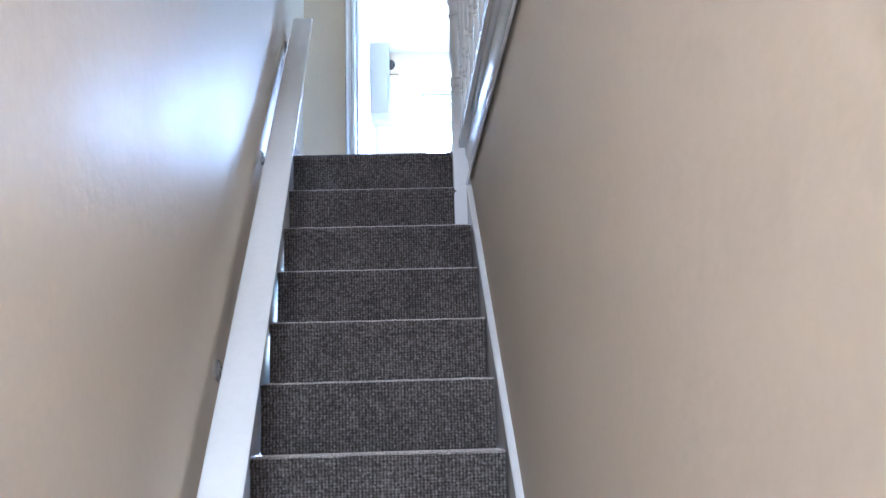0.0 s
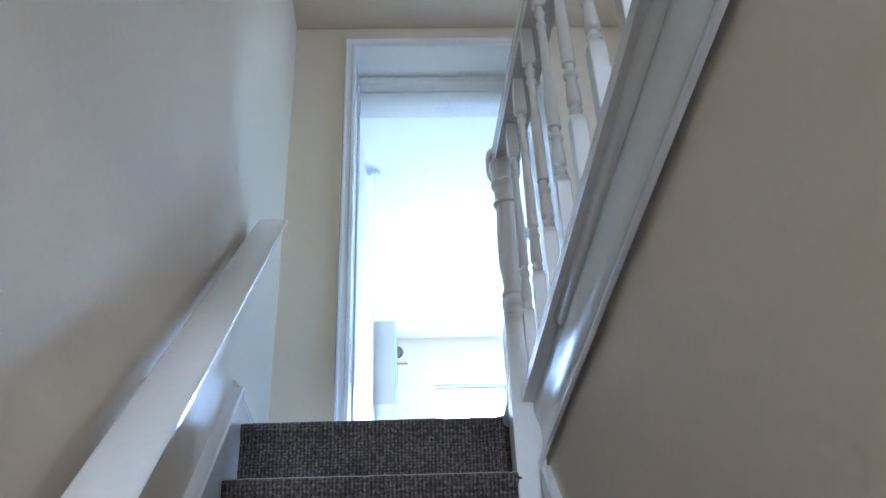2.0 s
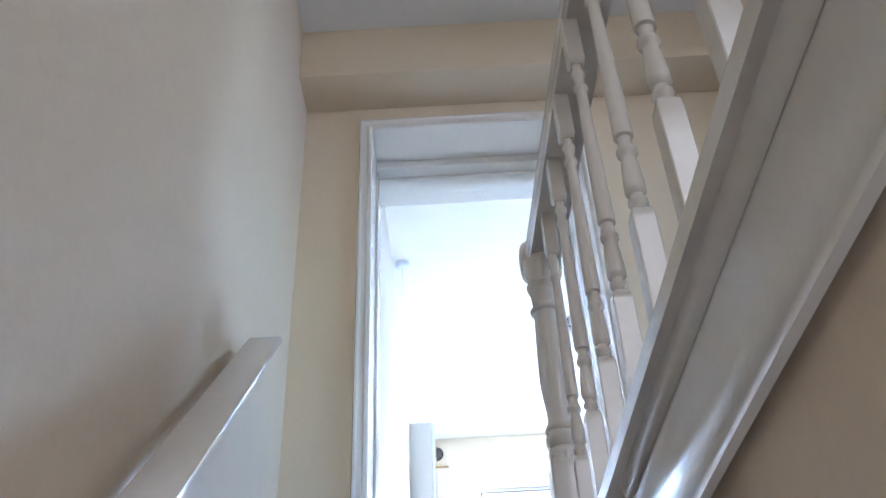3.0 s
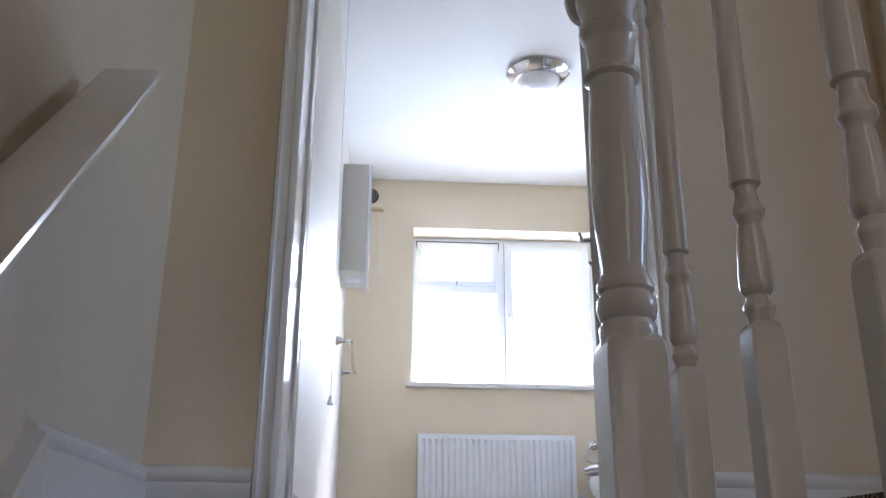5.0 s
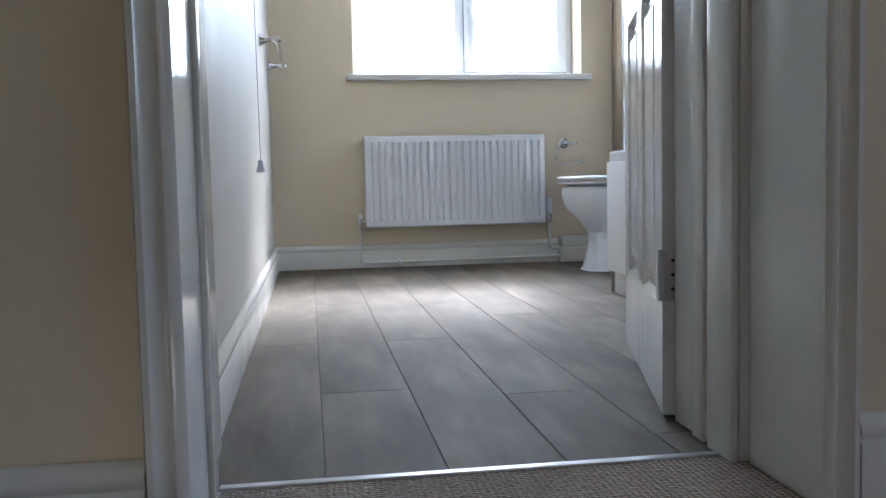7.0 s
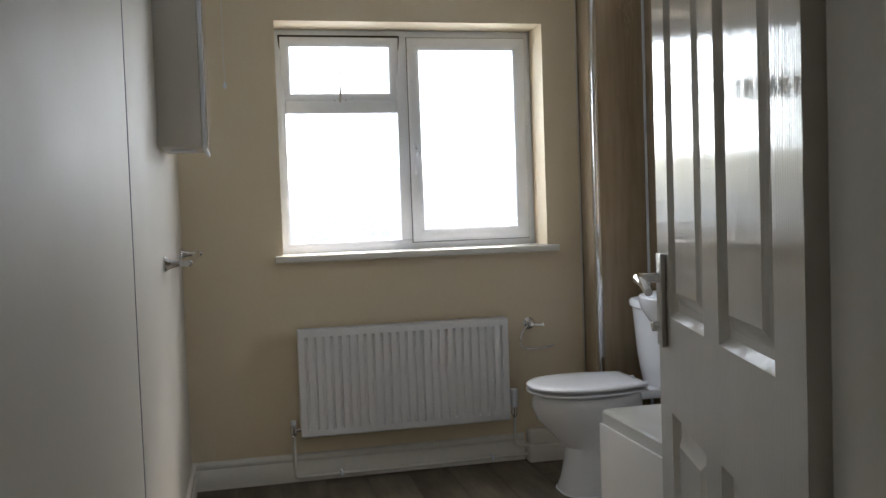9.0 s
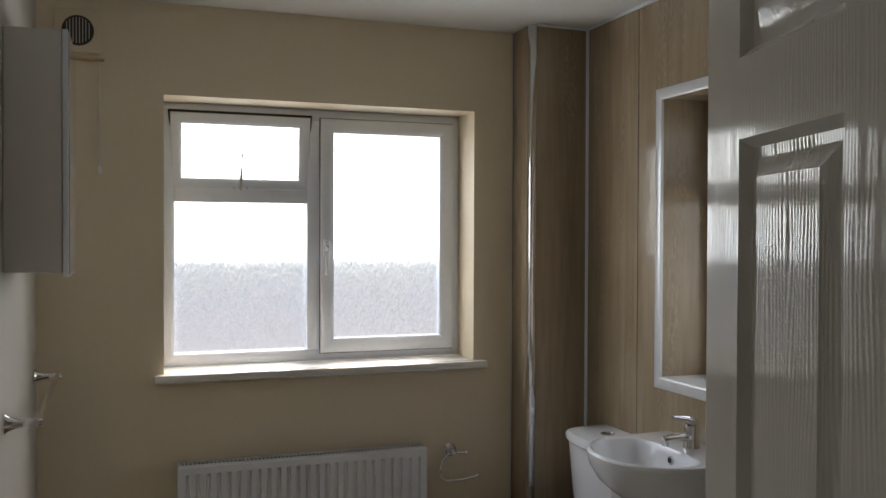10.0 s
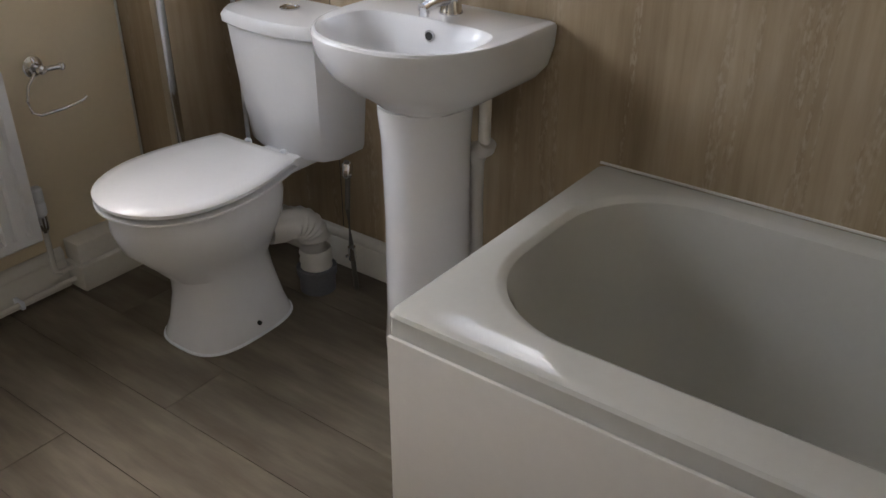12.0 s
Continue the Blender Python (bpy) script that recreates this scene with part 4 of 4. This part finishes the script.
for i in range(8):
    x = -0.036 + 0.0103 * i
    hh = math.sqrt(max(0.0, 0.046 ** 2 - x * x)) - 0.001
    part("grille_slat", boxes((x - 0.0013, x + 0.0013, -0.0185, -0.0165, -hh, hh), bev=0.0005), PANELWHITE, fan)
fc = thing("fan_pull", None, "thin pull cord below the extractor vent", "pull cord")
part("bracket", boxes((0.10, 0.22, WY - 0.02, WY - 0.001, 2.085, 2.092), bev=0.001), BAREWOOD, fc)
bm = bmesh.new()
tube(bm, [(0.205, WY - 0.015, 2.088), (0.206, WY - 0.012, 1.72)], 0.0012, 6)
part("cord", bm, UPVC, fc)
bm = bmesh.new()
lathe(bm, [(0.007, -0.02), (0.006, 0), (0.002, 0.006)], at=(0.206, WY - 0.012, 1.715), seg=10)
part("toggle", bm, UPVC, fc)

# ceiling lamp
lamp = thing("ceiling_lamp", pose(0.985, 2.13, HC), "round chrome-rimmed ceiling lamp with an opal glass bowl", "lamp")
bm = bmesh.new()
lathe(bm, [(0.10, -0.001), (0.155, -0.004), (0.160, -0.016), (0.152, -0.022), (0.120, -0.050), (0.108, -0.052), (0.105, -0.030)], seg=48)
part("chrome_rim", bm, CHROME, lamp, "polished chrome rim")
bm = bmesh.new()
lathe(bm, [(0.106, -0.048), (0.098, -0.066), (0.07, -0.084), (0.035, -0.094), (0.002, -0.096)], seg=36)
part("glass_bowl", bm, LAMPGLASS, lamp, "white opal glass bowl")


# ---- toilet, basin, bath ----
def ell(cu, a, b, z, n=40, e=2.0, flat=None):
    out = []
    for i in range(n):
        t = 2 * math.pi * i / n
        c, s = math.cos(t), math.sin(t)
        u = cu + a * math.copysign(abs(c) ** (2 / e), c)
        v = b * math.copysign(abs(s) ** (2 / e), s)
        if flat is not None:
            u = max(u, flat)
        out.append((u, v, z))
    return out


toilet = thing("toilet", pose(WX - 0.001, 3.037, 0, 0, 0, 180), "white ceramic close-coupled toilet with lid down", "toilet")


def foot(ring, shift):
    return [(u, v + shift, z) for u, v, z in ring]


bm = bmesh.new()
loft(bm, [foot(ell(0.408, 0.162, 0.122, 0.0, e=3.0), 0.012), foot(ell(0.408, 0.162, 0.122, 0.010, e=3.0), 0.012), foot(ell(0.406, 0.150, 0.110, 0.05, e=2.8), 0.011), foot(ell(0.404, 0.138, 0.097, 0.13, e=2.4), 0.006), ell(0.404, 0.142, 0.097, 0.18),
          ell(0.415, 0.180, 0.120, 0.235), ell(0.432, 0.222, 0.155, 0.30), ell(0.440, 0.230, 0.170, 0.352), ell(0.440, 0.227, 0.168, 0.380), ell(0.440, 0.220, 0.160, 0.394), ell(0.44, 0.19, 0.13, 0.403)])
pan = part("pan", bm, CERAMIC, toilet)
bm = bmesh.new()
loft(bm, [foot(ell(0.408, a, b, z, e=3.0), 0.012) for a, b, z in ((0.1625, 0.1225, 0.0), (0.1675, 0.1275, 0.0005), (0.1665, 0.1265, 0.004), (0.1625, 0.1225, 0.0065))], cap0=False, cap1=False)
part("sealant_bead", bm, UPVC, toilet, "white sealant bead round the foot")
part("pan_shelf", boxes((0.02, 0.26, -0.07, 0.07, 0.355, 0.398), bev=0.016), CERAMIC, toilet)
for s in (-1, 1):
    bm = bmesh.new()
    tube(bm, [(0.405, 0.012 + s * 0.10, 0.034), (0.405, 0.012 + s * 0.1195, 0.034)], 0.006)
    part("screw_cap", bm, DARK, pan)


def seat_ring(z, k=0.0, n=44):
    """Lid outline: rounded front, shoulders and a short straight back edge."""
    out = []
    for i in range(n):
        t = math.pi * i / (n - 1)          # from one back corner round the front to the other
        c, s = math.cos(t), math.sin(t)
        u = 0.235 + k + (0.453 - 2 * k) * s
        v = (1 - k / 0.17) * c * (0.139 + 0.151 * s)
        out.append((u, v, z))
    return out


bm = bmesh.new()
loft(bm, [seat_ring(0.404, 0.04), seat_ring(0.4075, 0.03), seat_ring(0.4085, 0.004), seat_ring(0.4105), seat_ring(0.4155), seat_ring(0.418, 0.005), seat_ring(0.4188, 0.04)])
part("seat", bm, CERAMIC, toilet)
bm = bmesh.new()
loft(bm, [seat_ring(0.4262, 0.04), seat_ring(0.4268, 0.003), seat_ring(0.4295), seat_ring(0.437), seat_ring(0.442, 0.006), seat_ring(0.4455, 0.03), seat_ring(0.4465, 0.09)])
part("lid", bm, CERAMIC, toilet)
for v in (-0.07, 0.07):
    bm = bmesh.new()
    lathe(bm, [(0.010, 0.396), (0.010, 0.428), (0.007, 0.433)], at=(0.212, v * 0.93, 0), seg=14)
    part("seat_hinge", bm, UPVC, toilet)


def dbox(d, w, z, bulge=0.033, n=14):
    """Cistern outline: flat back at the wall, bowed front."""
    out = [(0.0, -w, z), (0.0, w, z)]
    r = 0.03
    for i in range(n + 1):
        v = w - 2 * w * i / n
        k = v / w
        edge = max(0.0, (abs(k) - 0.86) / 0.14)
        out.append((d + bulge * (1 - k * k) - r * edge ** 2.2, v, z))
    return out


bm = bmesh.new()
loft(bm, [dbox(0.120, 0.145, 0.385), dbox(0.128, 0.152, 0.40), dbox(0.142, 0.163, 0.52), dbox(0.154, 0.176, 0.70), dbox(0.155, 0.177, 0.712)])
part("cistern", bm, CERAMIC, toilet)
bm = bmesh.new()
loft(bm, [dbox(0.158, 0.180, 0.713), dbox(0.164, 0.186, 0.719), dbox(0.165, 0.187, 0.738), dbox(0.158, 0.180, 0.750), dbox(0.13, 0.155, 0.757)])
part("cistern_lid", bm, CERAMIC, toilet)
bm = bmesh.new()
lathe(bm, [(0.026, 0.755), (0.026, 0.761), (0.022, 0.763), (0.021, 0.760), (0.002, 0.7605)], at=(0.085, 0, 0), seg=24)
part("flush_button", bm, CHROME, toilet, "chrome flush button")
con = thing("pan_connector", pose(WX - 0.001, 3.015, 0, 0, 0, 180), "white ribbed soil pipe connector with a grey collar", "pipe")
bm = bmesh.new()
pts = [(0.27, 0.02, 0.222), (0.235, 0.03, 0.220)] + [(0.21 - 0.06 * math.sin(radians(a)), 0.04 + 0.025 * a / 90, 0.160 + 0.06 * math.cos(radians(a))) for a in range(0, 91, 8)] + [(0.149, 0.066, 0.13 - 0.012 * i) for i in range(6)]
tube(bm, pts, [0.042 + (0.004 if i % 2 else 0.0) for i in range(len(pts))], 20)
part("bend", bm, PANELWHITE, con)
bm = bmesh.new()
lathe(bm, [(0.050, 0.0), (0.050, 0.05), (0.056, 0.052), (0.056, 0.072), (0.046, 0.074)], at=(0.149, 0.066, 0), seg=24)
part("collar", bm, GREYPLASTIC, con, "dark grey collar")
hose = thing("supply_hose", None, "braided supply hose and valve below the cistern", "hose")
bm = bmesh.new()
tube(bm, [(1.935, 2.865, 0.39), (1.933, 2.862, 0.34), (1.922, 2.858, 0.26), (1.925, 2.856, 0.15), (1.935, 2.858, 0.05), (1.94, 2.858, 0.0)], 0.007)
part("hose", bm, HOSE, hose)
bm = bmesh.new()
lathe(bm, [(0.013, 0.345), (0.015, 0.35), (0.015, 0.378), (0.011, 0.384)], at=(1.935, 2.864, 0), seg=8)
part("nut", bm, CHROME, hose)
bm = bmesh.new()
tube(bm, [(1.927, 2.857, 0.14), (1.929, 2.857, 0.10)], 0.011)
tube(bm, [(1.927, 2.857, 0.12), (1.905, 2.857, 0.12)], 0.004)
part("stop_valve", bm, CHROME, hose)


def dee(back, reach, w, z, n=48, e=2.25):
    """Basin outline: straight back edge, near-straight sides, rounded front."""
    out = []
    for i in range(n):
        t = 2 * math.pi * i / n
        c, s = math.cos(t), math.sin(t)
        if c >= 0:
            u = back + 0.16 + (reach - back - 0.16) * abs(c) ** (2 / e)
            v = w * math.copysign(abs(s) ** (2 / e), s)
        else:
            u = back + 0.16 - 0.16 * min(1.0, abs(c) * 1.55)
            v = w * s if abs(c) * 1.55 > 1.0 else math.copysign(w, s)
            if abs(c) * 1.55 > 1.0:
                v = w * s / math.sqrt(1 - (1 / 1.55) ** 2)
        out.append((u, v, z))
    return out


basin = thing("washbasin", pose(WX - 0.001, 2.544, 0.004, 0, 0, 180), "white ceramic pedestal washbasin with a chrome mixer tap", "washbasin")
bm = bmesh.new()
n = 48


def bowl(cu, a, b, z, e=2.0, eb=None):
    """Inner outline: rounder at the front, squarer (exponent eb) at the back."""
    out = []
    for i in range(n):
        c, s = math.cos(2 * math.pi * i / n), math.sin(2 * math.pi * i / n)
        k = 2 / (eb if eb and c < 0 else e)
        out.append((cu + a * math.copysign(abs(c) ** k, c), b * math.copysign(abs(s) ** k, s), z))
    return out


loft(bm, [dee(0.02, 0.27, 0.105, 0.642), dee(0.0, 0.29, 0.14, 0.660), dee(0.0, 0.33, 0.182, 0.688), dee(0.0, 0.368, 0.212, 0.722), dee(0.0, 0.398, 0.226, 0.768), dee(0.0, 0.407, 0.229, 0.800),
          dee(0.0, 0.407, 0.229, 0.811), dee(0.002, 0.403, 0.226, 0.816), dee(0.006, 0.396, 0.220, 0.8175), bowl(0.262, 0.124, 0.190, 0.814, 2.3, 4.0), bowl(0.262, 0.117, 0.182, 0.805, 2.3, 4.0),
          bowl(0.258, 0.103, 0.160, 0.76, 2.2, 3.6), bowl(0.25, 0.085, 0.12, 0.715, 2.1, 2.8), bowl(0.24, 0.05, 0.06, 0.695), bowl(0.24, 0.02, 0.02, 0.690)])
bas = part("bowl", bm, CERAMIC, basin, smooth=34)
bm = bmesh.new()
lathe(bm, [(0.022, 0), (0.022, 0.003), (0.012, 0.004)], at=(0.24, 0, 0.690), seg=18)
part("waste", bm, CHROME, bas)
bm = bmesh.new()
lathe(bm, [(0.013, 0), (0.013, 0.003), (0.009, 0.004)], m=Matrix.Translation((0.1505, 0, 0.782)) @ Matrix.Rotation(radians(90), 4, 'Y'), seg=18)
ov = part("overflow", bm, CHROME, bas)
bm = bmesh.new()
lathe(bm, [(0.009, 0), (0.009, 0.0012)], m=Matrix.Translation((0.1548, 0, 0.782)) @ Matrix.Rotation(radians(90), 4, 'Y'), seg=16)
part("overflow_hole", bm, DARK, bas)
bm = bmesh.new()
loft(bm, [ell(0.165, 0.115, 0.105, 0.0), ell(0.165, 0.115, 0.105, 0.02), ell(0.165, 0.108, 0.100, 0.10), ell(0.165, 0.104, 0.098, 0.35), ell(0.168, 0.106, 0.100, 0.56), ell(0.170, 0.109, 0.104, 0.61), ell(0.17, 0.110, 0.106, 0.6415)])
part("pedestal", bm, CERAMIC, basin)
tap = part("tap", lathe(bmesh.new(), [(0.026, 0.813), (0.027, 0.818), (0.024, 0.824), (0.0225, 0.85), (0.0235, 0.878), (0.021, 0.886)], at=(0.075, 0, 0), seg=24), CHROME, basin, "chrome single lever mixer tap")
bm = bmesh.new()
tube(bm, [(0.08, 0, 0.848), (0.12, 0, 0.852), (0.155, 0, 0.85), (0.178, 0, 0.845)], [0.015, 0.0135, 0.012, 0.012])
tube(bm, [(0.170, 0, 0.848), (0.171, 0, 0.828)], 0.011)
part("spout", bm, CHROME, tap)
bm = bmesh.new()
tube(bm, [(0.062, 0, 0.885), (0.075, 0, 0.897), (0.10, 0, 0.907), (0.145, 0, 0.914)], [0.017, 0.017, 0.011, 0.0065])
part("lever", bm, CHROME, tap)
wp = thing("waste_pipe", None, "white plastic waste pipe behind the basin pedestal", "pipe")
bm = bmesh.new()
tube(bm, [(1.93, 2.43, 0.665), (1.935, 2.435, 0.56), (1.94, 2.438, 0.53)], 0.014, 12)
tube(bm, [(1.945, 2.46, 0.522), (1.955, 2.468, 0.48), (1.96, 2.470, 0.30), (1.962, 2.472, 0.001)], 0.017, 14)
part("pipe", bm, PANELWHITE, wp)
bm = bmesh.new()
tube(bm, [(1.938, 2.428, 0.548), (1.94, 2.434, 0.534), (1.942, 2.446, 0.526), (1.948, 2.462, 0.52), (1.953, 2.467, 0.495)], [0.021, 0.022, 0.022, 0.022, 0.021], 14)
part("elbow", bm, PANELWHITE, wp)

# bath
BX0, BX1, BY0, BY1, BZ = 1.292, WX - 0.002, 0.48, 2.188, 0.534
bath = thing("bath", None, "white acrylic bath with a plain plastic side panel", "bath")


def rrect(x0, x1, y0, y1, r, z, n=64):
    cx, cy, hx, hy = (x0 + x1) / 2, (y0 + y1) / 2, (x1 - x0) / 2, (y1 - y0) / 2
    out = []
    for i in range(n):
        q, k = divmod(i, n // 4)
        a = radians(90 * q + 90 * k / (n // 4 - 1))
        ox = (hx - r) * (1 if q in (0, 3) else -1)
        oy = (hy - r) * (1 if q in (0, 1) else -1)
        out.append((cx + ox + r * math.cos(a), cy + oy + r * math.sin(a), z))
    return out


IX0, IX1, IY0, IY1 = BX0 + 0.100, BX1 - 0.072, BY0 + 0.10, BY1 - 0.075
bm = bmesh.new()
loft(bm, [rrect(BX0 + 0.004, BX1, BY0, BY1, 0.012, BZ - 0.052), rrect(BX0, BX1, BY0, BY1, 0.016, BZ - 0.048), rrect(BX0, BX1, BY0, BY1, 0.018, BZ - 0.012), rrect(BX0 + 0.004, BX1 - 0.003, BY0 + 0.004, BY1 - 0.004, 0.02, BZ - 0.0055),
          rrect(BX0 + 0.014, BX1 - 0.012, BY0 + 0.014, BY1 - 0.014, 0.025, BZ - 0.003), rrect(BX0 + 0.018, BX1 - 0.016, BY0 + 0.018, BY1 - 0.018, 0.028, BZ - 0.0028),
          rrect(IX0 - 0.018, IX1 + 0.018, IY0 - 0.018, IY1 + 0.018, 0.214, BZ), rrect(IX0 - 0.012, IX1 + 0.012, IY0 - 0.012, IY1 + 0.012, 0.212, BZ - 0.002), rrect(IX0, IX1, IY0, IY1, 0.205, BZ - 0.010),
          rrect(IX0 + 0.008, IX1 - 0.008, IY0 + 0.012, IY1 - 0.012, 0.2, BZ - 0.035), rrect(IX0 + 0.03, IX1 - 0.03, IY0 + 0.05, IY1 - 0.055, 0.2, BZ - 0.20), rrect(IX0 + 0.055, IX1 - 0.055, IY0 + 0.09, IY1 - 0.10, 0.21, BZ - 0.34),
          rrect(IX0 + 0.085, IX1 - 0.085, IY0 + 0.13, IY1 - 0.15, 0.17, BZ - 0.39), rrect(IX0 + 0.14, IX1 - 0.14, IY0 + 0.22, IY1 - 0.24, 0.11, BZ - 0.40)], cap0=False)
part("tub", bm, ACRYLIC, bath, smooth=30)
part("side_panel", boxes((BX0 - 0.009, BX0 - 0.0006, BY0 + 0.002, BY1 - 0.008, 0.085, BZ - 0.045), bev=0.003), PANELWHITE, bath, "plain white plastic side panel")
part("plinth", boxes((BX0 + 0.012, BX0 + 0.018, BY0 + 0.002, BY1 - 0.03, 0.0, 0.0845), bev=0.001), PANELWHITE, bath)
part("end_panel", boxes((BX0 + 0.004, BX1, BY1 - 0.014, BY1 - 0.008, 0.002, BZ - 0.053), bev=0.001), PANELWHITE, bath)
bm = bmesh.new()
tube(bm, [(BX1 - 0.001, BY0, BZ - 0.002), (BX1 - 0.001, BY1, BZ - 0.002)], 0.0032, 8)
solid("sealant", bm, PANELWHITE, "white sealant bead between bath and panelled wall", "sealant", "structure")

# ---- outside ----
solid("ground", boxes((-400, 400, -400, 400, -2.9, -2.7)), GRASS, "garden ground and earth stretching away outside", "ground", "structure", smooth=0)
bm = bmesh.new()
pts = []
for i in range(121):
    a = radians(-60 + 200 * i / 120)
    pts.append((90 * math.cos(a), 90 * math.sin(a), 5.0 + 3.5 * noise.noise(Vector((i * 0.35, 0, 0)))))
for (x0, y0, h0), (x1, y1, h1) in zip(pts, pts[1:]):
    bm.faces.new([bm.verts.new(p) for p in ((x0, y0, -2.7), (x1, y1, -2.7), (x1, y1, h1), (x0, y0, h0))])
solid("backdrop", bm, HAZETREES, "far line of trees beyond the garden, tinted pale blue for haze", "backdrop", "structure", smooth=0)

# ---- wood-effect floor tiles ----
floor = solid("floor_bathroom", boxes((0.0, WX, 0.223, WY, -0.1, -0.0035)), GROUT, "grey-brown wood-effect plank tiles on the bathroom floor", "floor", "structure", smooth=0)
PW, PL = 0.182, 1.38
JOINTS = (2.75, 0.78, 1.365, 0.69, 1.74, 2.975, 2.098, 2.862, 1.9, 2.5, 1.2, 2.2)   # one end joint in each row of planks
cache = {}
for c, joint in enumerate(JOINTS):
    x0, x1 = 0.008 + PW * c if c else 0.0, min(WX, 0.008 + PW * (c + 1))
    if x1 - x0 < 0.01:
        continue
    y = joint - PL * 3
    while y < WY:
        y0, y1 = max(0.224, y), min(WY, y + PL)
        y += PL
        if y1 - y0 < 0.01:
            continue
        key = (round(x1 - x0, 3), round(y1 - y0, 3))
        if key not in cache:
            w, l = key
            g = 0.0008
            cache[key] = mesh_of("plank", boxes((g, w - g, g, l - g, -0.0034, 0.0), bev=0.0007), PLANK, 0)
        ob = new("plank", cache[key])
        ob.parent = floor
        ob.matrix_local = pose(x0, y0, 0)
